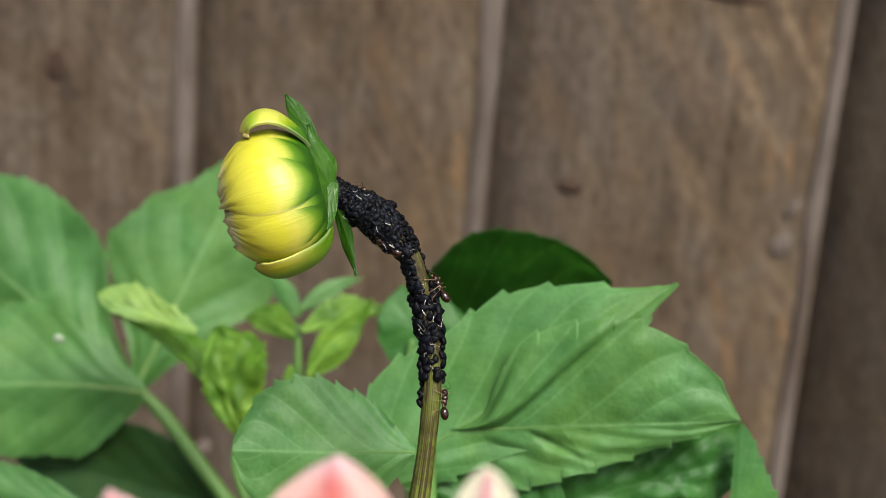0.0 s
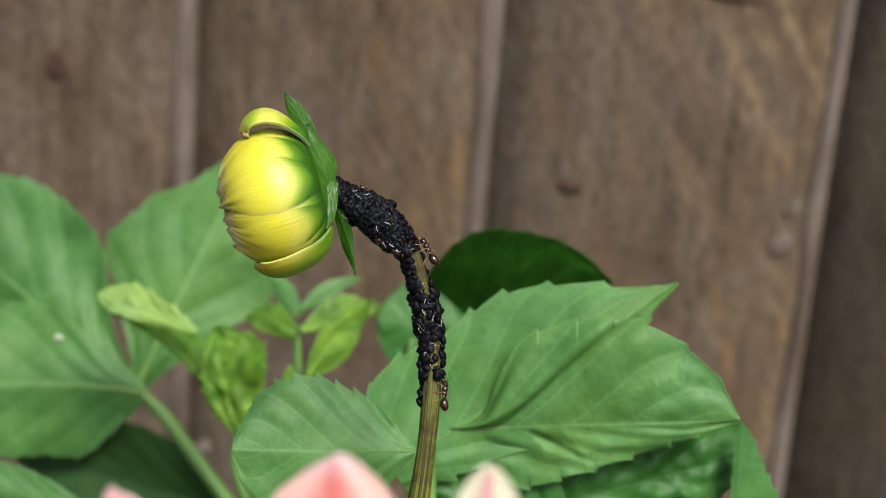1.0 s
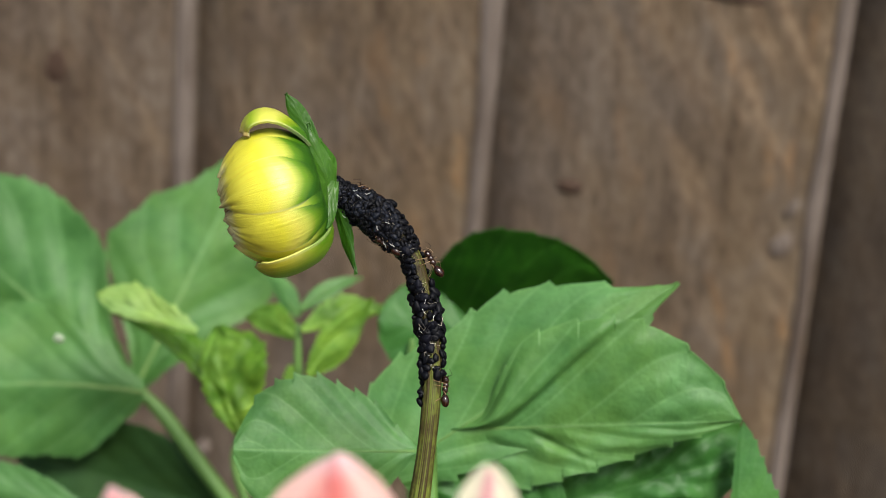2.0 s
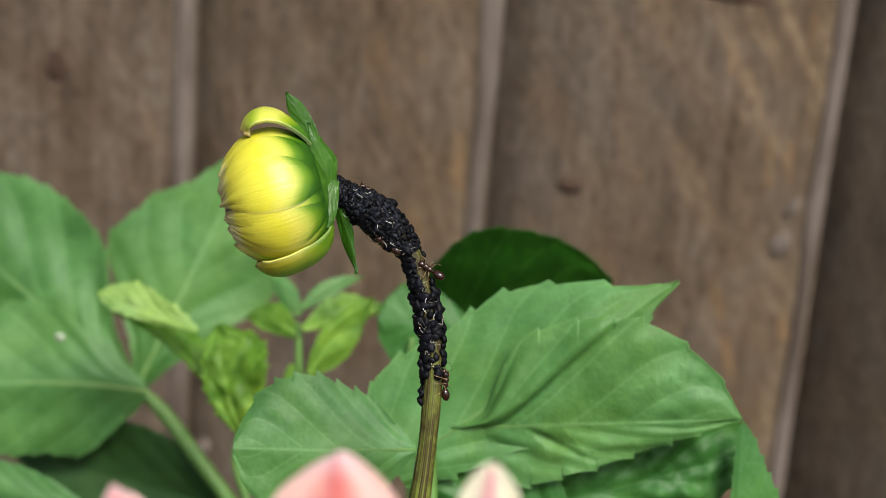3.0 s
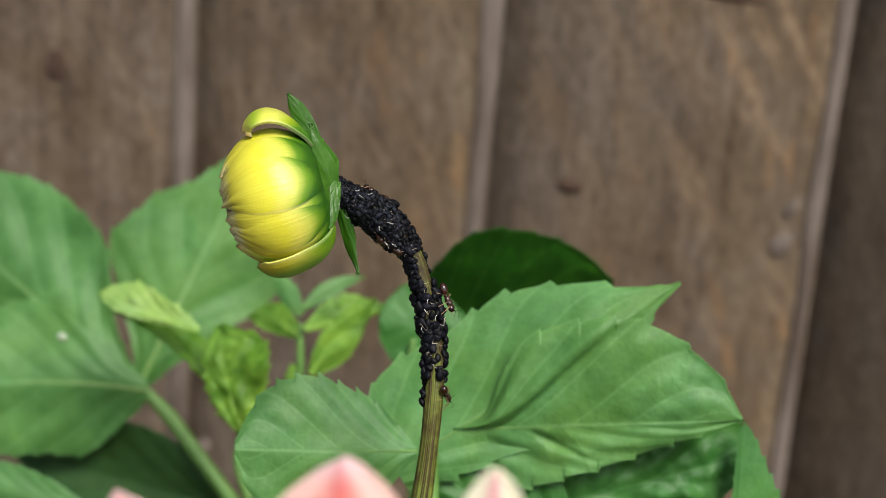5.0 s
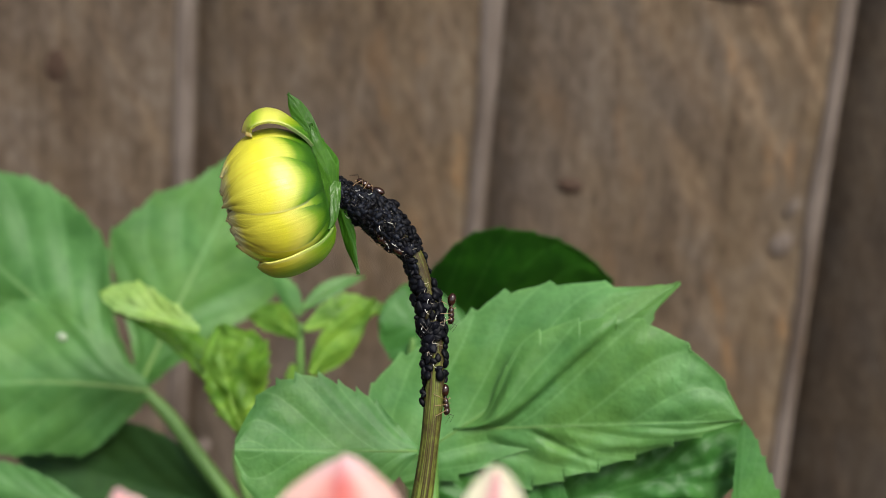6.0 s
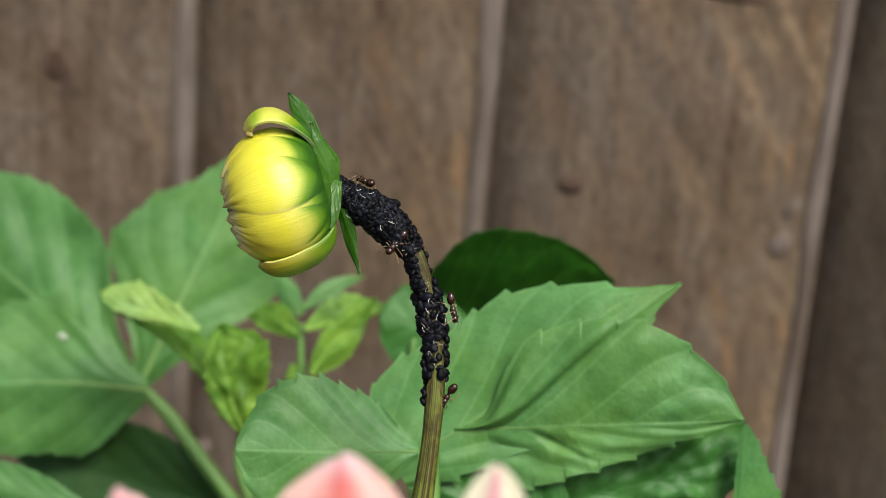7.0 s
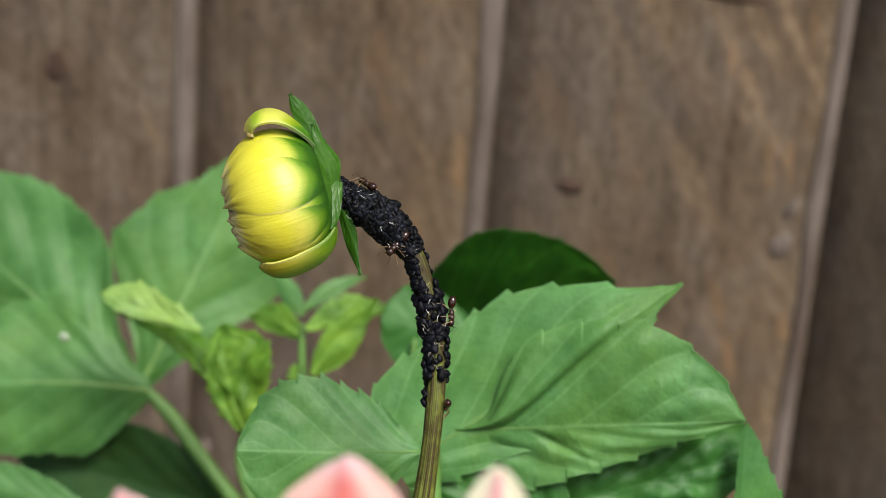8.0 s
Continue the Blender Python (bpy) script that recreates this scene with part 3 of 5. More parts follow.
# ---- foliage ----
LEAVES = []
RIB_OF = {LEAF.name: PETIOLE, LEAF_FRESH.name: PETIOLE, LEAF_DEEP.name: RIB_DEEP, LEAF_SHADED.name: RIB_DEEP, LEAF_SHADED_LOW.name: RIB_DEEP, LEAF_YOUNG.name: RIB_YOUNG, LEAF_YOUNG_LIT.name: RIB_YOUNG, LEAF_YOUNG_SHADED.name: RIB_DEEP}


def leaf_thing(label, line, radius, mat=None, group="dahlia leaves"):
    """A leaf with its stalk down to the soil; the leaflets are added to it."""
    turn = 2.4 * len(LEAVES)
    foot = Vector((0.03 + 0.022 * math.cos(turn), 0.04 + 0.018 * math.sin(turn), 0.0))
    ob = root("dahlia_leaf", foot, label, "leaf", group)
    part("leafstalk", tube(line + [to_plan(foot)], radius, steps=40), mat or PETIOLE, ob)
    LEAVES.append(ob)
    return ob


def leaflet(leaf, mat, base, tip, left, right, rib=1.0, **more):
    """A leaflet of the leaf, with its midrib; rib: how stout that is."""
    bm, spine = blade(base, tip, left, right, **more)
    ob = part("leaflet", bm, mat, leaf)
    part("midrib", tube(spine[::8], [(0, 0.30 * rib), (0.3, 0.18 * rib), (1, 0.05)], sides=8, steps=len(spine) // 2), RIB_OF[mat.name] if rib == 1.0 else RIB_PALE, ob)
    return ob



leaf = leaf_thing("broad toothed green dahlia leaf behind the bud stem",
                  [(-1.7, -31.2, -31.6), (-2.0, -35.8, -35.1), (-2.2, -44.1, -35.1), (-5.7, -63.5, -28.1)], [(0, 0.7), (0.3, 1.13), (1, 1.8)])
leaflet(leaf, LEAF_FRESH, (1.5, -29.8, -38.2), (48.1, -27.8, -32.8),
        [(0.00, 0.6), (0.05, 1.2), (0.12, 3.4), (0.17, 7.8), (0.22, 12.2), (0.28, 14.9), (0.35, 16.4), (0.47, 17.5), (0.65, 17.2), (0.79, 13.8), (0.93, 7.0), (1.00, 0.0)],
        [(0.00, 0.8), (0.03, 4.0), (0.08, 8.0), (0.16, 10.4), (0.26, 10.6), (0.43, 8.4), (0.645, 5.4), (0.86, 2.3), (1.00, 0.0)],
        fold=(-6, 16), sag=0.8, teeth=8, tooth=1.1, quilt=0.48, wave=1.0, crease=((0.26, 0.28, -0.9, 0.7), (0.158, 0.488, 0.92, 0.4)),
        hinge=(0.144, 0.488, 3.8), crumple=0.2, seed=1, cols=34, lengths=240)
leaflet(leaf, LEAF_FRESH, (-8.0, -36.5, -37.0), (38.8, -5.7, -38.0),
        [(0.00, 10.0), (0.07, 15.2), (0.16, 16.6), (0.25, 16.7), (0.37, 16.1), (0.545, 16.3), (0.66, 13.5), (0.775, 9.4), (0.864, 5.0), (0.93, 2.2), (1.00, 0.0)],
        [(0.00, 3.9), (0.20, 7.5), (0.50, 9.0), (0.80, 4.5), (0.864, 2.7), (0.91, 1.4), (1.00, 0.0)], fold=(27, 8), sag=1.0, teeth=8, tooth=1.8, quilt=0.4, wave=0.8, seed=2)
leaflet(leaf, LEAF_FRESH, (-4.3, -32.2, -28.1), (-32.8, -31.4, -24.4),
        [(0.00, 0.5), (0.06, 3.0), (0.20, 7.5), (0.50, 10.7), (0.80, 9.8), (0.92, 6.7), (1.00, 1.4)],
        [(0.00, 0.8), (0.10, 4.2), (0.25, 8.7), (0.39, 10.7), (0.57, 12.6), (0.78, 11.2), (0.90, 7.8), (1.00, 1.4)], fold=(8, 22), sag=1.2, teeth=9, tooth=1.7, quilt=0.36, wave=0.7, seed=3)

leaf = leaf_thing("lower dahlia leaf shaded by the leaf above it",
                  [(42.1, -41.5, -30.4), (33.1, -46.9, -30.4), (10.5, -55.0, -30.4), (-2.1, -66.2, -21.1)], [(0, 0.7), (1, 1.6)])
leaflet(leaf, LEAF_SHADED, (21.1, -50.9, -39.8), (-7.3, -33.6, -39.8),
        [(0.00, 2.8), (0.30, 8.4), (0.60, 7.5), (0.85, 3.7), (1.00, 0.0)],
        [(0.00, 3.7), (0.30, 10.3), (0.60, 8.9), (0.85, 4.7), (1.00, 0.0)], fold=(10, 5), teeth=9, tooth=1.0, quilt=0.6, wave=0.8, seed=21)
leaflet(leaf, LEAF_SHADED, (6.2, -46.2, -42.1), (53.2, -34.8, -46.8),
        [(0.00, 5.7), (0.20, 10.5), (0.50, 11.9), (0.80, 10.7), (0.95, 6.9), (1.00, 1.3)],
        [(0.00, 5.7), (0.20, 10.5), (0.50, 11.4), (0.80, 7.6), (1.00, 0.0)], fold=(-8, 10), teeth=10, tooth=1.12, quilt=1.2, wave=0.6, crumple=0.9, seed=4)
leaflet(leaf, LEAF_SHADED, (48.3, -50.9, -39.8), (49.7, -28.7, -39.8),
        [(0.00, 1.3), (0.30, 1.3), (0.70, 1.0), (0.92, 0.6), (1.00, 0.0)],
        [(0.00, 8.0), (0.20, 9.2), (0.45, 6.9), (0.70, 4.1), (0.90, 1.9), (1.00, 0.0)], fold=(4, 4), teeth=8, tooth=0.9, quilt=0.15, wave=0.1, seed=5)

leaf = leaf_thing("deep green shaded dahlia leaf behind the others",
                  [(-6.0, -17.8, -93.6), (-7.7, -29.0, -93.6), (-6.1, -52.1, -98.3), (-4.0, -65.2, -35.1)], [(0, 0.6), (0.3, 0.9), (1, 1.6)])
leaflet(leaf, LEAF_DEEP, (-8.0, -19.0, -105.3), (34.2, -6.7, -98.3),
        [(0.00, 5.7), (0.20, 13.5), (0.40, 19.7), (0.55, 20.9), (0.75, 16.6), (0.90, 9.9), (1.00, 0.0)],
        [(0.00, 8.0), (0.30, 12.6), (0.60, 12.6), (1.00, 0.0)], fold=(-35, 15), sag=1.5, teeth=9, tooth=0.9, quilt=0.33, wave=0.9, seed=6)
leaflet(leaf, LEAF_SHADED, (5.0, -17.5, -95.0), (-12.8, -13.7, -95.0),
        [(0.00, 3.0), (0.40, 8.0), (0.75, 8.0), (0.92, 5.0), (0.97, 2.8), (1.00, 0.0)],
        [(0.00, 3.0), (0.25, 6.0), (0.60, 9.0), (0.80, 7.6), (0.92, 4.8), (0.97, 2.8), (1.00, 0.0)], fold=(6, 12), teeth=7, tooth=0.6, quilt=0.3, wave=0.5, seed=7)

leaf = leaf_thing("soft green compound dahlia leaf before the fence",
                  [(-66.8, -30.9, -128.7), (-61.3, -36.5, -128.7), (-54.1, -45.5, -126.4), (-46.4, -55.0, -124.1), (-23.8, -75.4, -77.2)], [(0, 1.1), (0.2, 1.63), (0.6, 1.7), (1, 2.0)])
leaflet(leaf, LEAF, (-66.8, -31.1, -128.7), (-118.1, 11.5, -135.8),
        [(0.00, 3.8), (0.20, 11.3), (0.50, 18.8), (0.80, 13.8), (1.00, 0.0)],
        [(0.00, 1.0), (0.10, 3.5), (0.23, 8.6), (0.35, 16.8), (0.43, 20.0), (0.57, 21.3), (0.71, 20.3), (0.83, 16.3), (0.93, 8.8), (1.00, 0.0)], fold=(15, 5), sag=1.5, teeth=13, tooth=1.1, quilt=0.5, wave=1.1, seed=8, rib=1.2)
leaflet(leaf, LEAF, (-65.2, -31.3, -126.4), (-114.3, -31.7, -124.1),
        [(0.00, 2.0), (0.04, 4.7), (0.175, 12.0), (0.29, 16.8), (0.45, 16.6), (0.64, 16.6), (0.80, 12.4), (1.00, 0.0)],
        [(0.00, 2.5), (0.12, 6.1), (0.30, 13.5), (0.50, 18.4), (0.70, 16.0), (1.00, 0.0)], fold=(15, 18), bow=-2.3, sag=1.0, teeth=11, tooth=1.2, quilt=0.44, wave=0.9, seed=9, rib=1.2)
leaflet(leaf, LEAF, (-68.8, -31.5, -135.8), (-43.4, 22.1, -140.4),
        [(0.00, 1.0), (0.12, 5.1), (0.30, 14.0), (0.47, 21.1), (0.60, 18.1), (0.69, 15.9), (0.78, 10.2), (0.93, 4.6), (1.00, 0.0)],
        [(0.00, 1.3), (0.15, 5.7), (0.30, 10.8), (0.45, 17.0), (0.55, 18.6), (0.75, 14.6), (0.90, 7.6), (1.00, 0.0)], fold=(8, 12), sag=1.0, teeth=11, tooth=1.1, quilt=0.39, wave=0.9, seed=10, rib=1.2)
part("speck", ball(at(-80.5, -18.8, -112.4), Euler((0.3, 0, 0)), (0.0011, 0.0004, 0.0011), 12, 8), PALE_SPOT, leaf, "round chalky pale speck")

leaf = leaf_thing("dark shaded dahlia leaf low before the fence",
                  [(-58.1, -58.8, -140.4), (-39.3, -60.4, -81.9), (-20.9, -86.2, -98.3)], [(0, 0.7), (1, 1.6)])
leaflet(leaf, LEAF_SHADED_LOW, (-47.6, -57.5, -128.7), (-97.8, -46.0, -140.4),
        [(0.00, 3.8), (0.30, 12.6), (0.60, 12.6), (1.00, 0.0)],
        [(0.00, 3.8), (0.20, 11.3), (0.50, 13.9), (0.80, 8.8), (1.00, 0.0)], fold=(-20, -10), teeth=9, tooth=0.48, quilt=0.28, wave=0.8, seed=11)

leaf = leaf_thing("small dahlia leaf at the foot of the plant",
                  [(-84.5, -53.3, -98.3), (-66.3, -63.5, -98.3), (-20.4, -69.2, -32.8)], [(0, 0.6), (1, 1.5)])
leaflet(leaf, LEAF, (-72.0, -52.7, -98.3), (-99.3, -45.5, -98.3),
        [(0.00, 2.3), (0.40, 6.8), (0.80, 5.7), (1.00, 0.0)],
        [(0.00, 1.1), (0.30, 4.3), (0.70, 5.1), (1.00, 0.0)], fold=(10, 10), teeth=9, tooth=0.56, quilt=0.22, wave=0.5, seed=12)

leaf = leaf_thing("young yellow-green dahlia leaf, still folded",
                  [(-40.2, -36.3, -93.6), (-41.3, -40.2, -93.6), (-38.5, -51.4, -93.6), (-18.1, -78.3, -88.9)], [(0, 0.55), (0.3, 0.8), (1, 1.7)])
leaflet(leaf, LEAF_YOUNG_SHADED, (-40.8, -37.6, -98.3), (-68.2, -12.8, -103.0),
        [(0.00, 0.9), (0.25, 2.3), (0.50, 2.4), (0.75, 1.9), (0.90, 0.9), (1.00, 0.0)],
        [(0.00, 0.9), (0.25, 3.0), (0.50, 3.9), (0.75, 2.7), (0.90, 1.1), (1.00, 0.0)], fold=(-14, 30), bow=-5.6, sag=1.0, teeth=8, tooth=0.9, quilt=0.5, wave=0.9, crumple=0.4, seed=13)
leaflet(leaf, LEAF_YOUNG_LIT, (-48.6, -16.4, -91.3), (-69.0, -9.0, -96.0),
        [(0.00, 0.4), (0.20, 1.3), (0.45, 1.8), (0.79, 2.2), (0.92, 1.3), (1.00, 0.0)],
        [(0.00, 0.6), (0.15, 2.6), (0.35, 3.9), (0.69, 5.0), (0.87, 3.4), (0.95, 1.6), (1.00, 0.0)], fold=(-20, 20), sag=0.8, teeth=7, tooth=1.3, quilt=0.7, wave=1.0, crumple=0.4, seed=22)
leaflet(leaf, LEAF_YOUNG, (-39.6, -35.4, -88.9), (-44.4, -15.2, -91.3),
        [(0.00, 1.6), (0.30, 4.2), (0.70, 3.8), (1.00, 0.4)],
        [(0.00, 1.6), (0.25, 6.6), (0.55, 9.8), (0.80, 8.3), (1.00, 1.1)], fold=(10, -12), bow=1.0, sag=1.5, teeth=8, tooth=1.3, quilt=0.4, wave=1.8, crumple=0.8, seed=14)

leaf = leaf_thing("young dahlia side shoot with small bright leaves",
                  [(-29.3, -15.3, -100.7), (-29.4, -20.5, -100.7), (-29.1, -27.3, -100.7), (-25.1, -51.4, -93.6), (-13.7, -78.3, -88.9)], [(0, 0.5), (0.3, 0.9), (1, 1.7)])
leaflet(leaf, LEAF_YOUNG, (-29.3, -18.2, -100.7), (-40.8, -14.0, -105.3),
        [(0.00, 0.6), (0.30, 2.1), (0.70, 2.3), (1.00, 0.0)],
        [(0.00, 0.9), (0.30, 3.2), (0.60, 3.7), (1.00, 0.0)], fold=(10, 5), bow=-1.2, teeth=7, tooth=0.32, quilt=0.22, wave=0.5, crumple=0.25, seed=15)
leaflet(leaf, LEAF_YOUNG, (-28.3, -16.4, -98.3), (-10.2, -12.3, -103.0),
        [(0.00, 0.6), (0.25, 3.9), (0.50, 4.8), (0.75, 2.7), (1.00, 0.0)],
        [(0.00, 0.6), (0.30, 1.4), (0.70, 1.1), (1.00, 0.0)], fold=(5, 20), bow=0.6, teeth=7, tooth=0.32, quilt=0.22, wave=0.4, crumple=0.25, seed=16)
leaflet(leaf, LEAF_YOUNG, (-27.0, -25.3, -96.0), (-14.0, -10.0, -96.0),
        [(0.00, 0.6), (0.30, 2.7), (0.60, 2.9), (1.00, 0.0)],
        [(0.00, 0.9), (0.30, 4.3), (0.60, 3.8), (1.00, 0.0)], fold=(-15, 10), bow=0.8, teeth=7, tooth=0.4, quilt=0.28, wave=0.7, crumple=0.25, seed=17)
leaflet(leaf, LEAF, (-29.5, -13.7, -103.0), (-36.7, -4.6, -107.7),
        [(0.00, 0.6), (0.40, 1.6), (1.00, 0.0)],
        [(0.00, 0.6), (0.40, 2.8), (0.80, 1.9), (1.00, 0.0)], fold=(10, 10), teeth=6, tooth=0.24, quilt=0.17, wave=0.3, seed=18)
leaflet(leaf, LEAF, (-29.3, -12.6, -103.0), (-16.6, -6.0, -107.7),
        [(0.00, 0.6), (0.40, 1.9), (0.80, 1.2), (1.00, 0.0)],
        [(0.00, 0.6), (0.40, 1.6), (0.80, 0.9), (1.00, 0.0)], fold=(10, 10), bow=1.0, teeth=6, tooth=0.24, quilt=0.17, wave=0.3, seed=19)
leaflet(leaf, LEAF_YOUNG, (-28.5, -25.1, -100.7), (-32.5, -26.4, -100.7),
        [(0.00, 0.6), (0.50, 1.1), (1.00, 0.0)],
        [(0.00, 0.9), (0.50, 2.3), (1.00, 0.0)], teeth=6, tooth=0.24, quilt=0.17, wave=0.3, seed=20)


# ---- the bud on its stem ----
STEM_LINE = [(-15.9, 8.9, 0.0), (-11.5, 5.8, 0.4), (-7.5, 2.9, 0.5), (-4.7, -0.7, 0.3), (-3.1, -5.5, 0.0), (-1.9, -11.1, 0.0),
             (-1.5, -16.7, 0.0), (-1.75, -22.3, 0.0), (-2.4, -28.7, -0.3), (-3.5, -36.5, -1.0), (-6.5, -60.0, -5.0)]
BUD_CENTRE = Vector((-16.9, 8.9, 0.0))
BUD_AXIS = Vector((-0.965, -0.26, 0.06)).normalized()
BUD_FRONT = (Vector((0, 0, 1)) - BUD_AXIS * BUD_AXIS.z).normalized()
BUD_UP = BUD_FRONT.cross(BUD_AXIS)
if BUD_UP.y < 0:
    BUD_UP = -BUD_UP
DEEP = [(0, 0.2), (0.12, 1.0), (0.3, 3.6), (0.5, 7.0), (0.7, 10.4), (0.85, 12.8), (1.0, 14.4)]
ROUND = [(0, 3.0), (0.12, 6.6), (0.3, 9.0), (0.5, 9.9), (0.7, 9.1), (0.85, 6.9), (1.0, 3.2)]


def bud_point(x, r, angle):
    return BUD_CENTRE + BUD_AXIS * x + (BUD_FRONT * math.cos(angle) + BUD_UP * math.sin(angle)) * r


def bud_petal(around, half, scale=1.0, reach=1.0, lift=(), hunch=0.10, narrow=0.10, thick=0.22, rim_in=0.10, over=0.0, line=None, curl=0.0, seed=0):
    """One petal lying on the dome of the bud; around, half: degrees; lift: how far it stands off along its length;
    line: stations (depth, radius) of a petal with a course of its own; curl: how far its margins stand up; over: which margin lies on top."""
    n, m = 34, 14
    rows = []
    for i in range(n + 1):
        t = i / n
        if line:
            k = t * (len(line) - 1)
            x = smooth_curve([(j, q[0]) for j, q in enumerate(line)], k)
            r = smooth_curve([(j, q[1]) for j, q in enumerate(line)], k)
        else:
            x = smooth_curve(DEEP, t * reach)
            r = smooth_curve(ROUND, t * reach) * (1 - (1 - scale) * min(1, 0.35 + 1.8 * t)) + (smooth_curve(lift, t) if lift else 0)
        w = smooth_curve([(0, 0.75), (0.3, 1.0), (0.6, 0.98), (0.8, 0.80), (0.93, 0.48), (1, narrow)], t)
        row = []
        for j in range(-m, m + 1):
            c = j / m
            ragged = 1 + 0.10 * t * t * noise.noise(Vector((t * 7, seed * 2.7, 5 if c > 0 else 1))) * abs(c)
            a = radians(around + c * half * w * ragged)
            rr = r + hunch * math.sin(math.pi * min(1, t * 1.05)) * (1 - c * c) - c**4 * (rim_in * min(1, 2 * t) + 0.32 * max(0.0, 1 - 2.2 * t)) + over * c * min(1, t * t * 3) + curl * abs(c) ** 3 * t
            rr += 0.03 * noise.noise(Vector((c * 7.5 + seed * 3.3, t * 1.3, seed))) * min(1, 4 * t) + 0.012 * math.cos(c * 31 + seed) * min(1, 3 * t)
            tip = 0.5 * t**6 * noise.noise(Vector((c * 3.1, seed * 1.9, 2)))
            row.append(at(*bud_point(x - 0.7 * c * c * t**4 + tip, max(rr, 0.4), a)))
        rows.append(row)
    return thicken(sheet(rows, lambda i, j: (i / n, j / m - 1)), thick)


def build_bud():
    bud = root("dahlia_bud", at(*STALK_FOOT) + Vector((0.012, -0.01, 0)), "half-open yellow dahlia bud nodding on a bent ribbed stem", "flower bud")
    foot = to_plan(bud.location)
    radii = [(0, 1.15), (0.15, 1.2), (0.45, 1.25), (0.62, 1.3), (0.75, 1.3), (1.0, 2.4)]
    part("stem", tube(STEM_LINE + [foot], radii, sides=48, steps=110, ribs=13, rib=0.075), STEM, bud, "ribbed olive green stem with brown lines")
    # receptacle
    rows = []
    for x, r in ((-0.9, 1.2), (-0.6, 2.2), (-0.1, 4.0), (0.6, 5.8), (1.6, 6.9), (3.0, 7.6), (6.0, 7.6)):
        rows.append([at(*bud_point(x, r, 2 * math.pi * k / 36)) for k in range(36)])
    bm = sheet(rows, lambda i, j: (i / 60, j / 36), closed=True)
    bm.verts.ensure_lookup_table()
    bm.faces.new([bm.verts[k] for k in range(36)])
    bm.faces.new([bm.verts[len(bm.verts) - 36 + k] for k in range(36)])
    bmesh.ops.recalc_face_normals(bm, faces=bm.faces[:])
    head = part("flower_head", bm, SEPAL, bud, "half-open yellow flower head with a green base")
    # petals: the inner rings first, then the outer ring, each lower one tucked under the one above it
    for k in range(9):
        part("petal", bud_petal(k * 40 + 14, 25, 0.90, 1.0, narrow=0.3, seed=k), BUD_PETAL, head)
    for k in range(7):
        part("petal", bud_petal(k * 51 + 30, 32, 0.72, 0.99, narrow=0.4, seed=k + 10), BUD_PETAL, head)
    flare = [(0, 0), (0.8, 0.0), (0.92, 0.16), (1, 0.5)]
    for around, half, scale, reach, over, mat in (
            (9, 23, 1.0, 1.0, 0.03, BUD_PETAL), (34, 24, 0.985, 0.965, 0.03, BUD_TOP), (60, 27, 0.97, 0.93, -0.04, BUD_TOP), (26, 15, 0.95, 1.0, 0.0, BUD_PETAL),
            (-17, 16, 0.965, 0.985, -0.05, BUD_PETAL), (-33, 19, 0.985, 0.96, -0.08, BUD_PETAL), (-49, 17, 0.962, 0.95, -0.07, BUD_PETAL), (-62, 14, 0.935, 0.955, -0.06, BUD_PETAL),
            (112, 32, 0.99, 0.94, 0.1, BUD_TOP), (165, 32, 1.0, 0.95, 0.1, BUD_TOP), (222, 32, 0.99, 0.93, 0.1, BUD_PETAL), (262, 26, 0.96, 0.9, 0.1, BUD_PETAL)):
        part("petal", bud_petal(around, half, scale, reach, lift=flare, over=over, seed=around % 90), mat, head)
    part("petal", bud_petal(-86, 31, line=[(0.5, 6.4), (1.3, 8.0), (3.2, 9.5), (5.6, 10.2), (8.0, 10.5), (10.1, 10.2), (11.5, 9.3), (12.1, 8.6)],
                            hunch=0.45, narrow=0.34, thick=0.3, curl=0.05, seed=40), LOWER_PETAL, head, "yellow petal with a green back, curling away below")
    part("petal", bud_petal(73, 17, line=[(0.4, 6.2), (1.2, 8.0), (2.4, 9.8), (3.8, 11.3), (5.4, 12.1), (7.0, 12.1), (8.2, 11.4), (8.9, 10.2)],
                            hunch=0.3, narrow=0.70, thick=0.45, curl=-0.2, seed=41), OUTER_PETAL, head, "outer petal curled away from the bud")
    part("petal", bud_petal(-66, 10, 0.95, 0.96, lift=[(0, 0), (0.7, 0), (0.85, 0.4), (1, 1.5)], hunch=0.2, narrow=0.12, seed=42), OUTER_PETAL, head, "narrow dark-tipped petal")
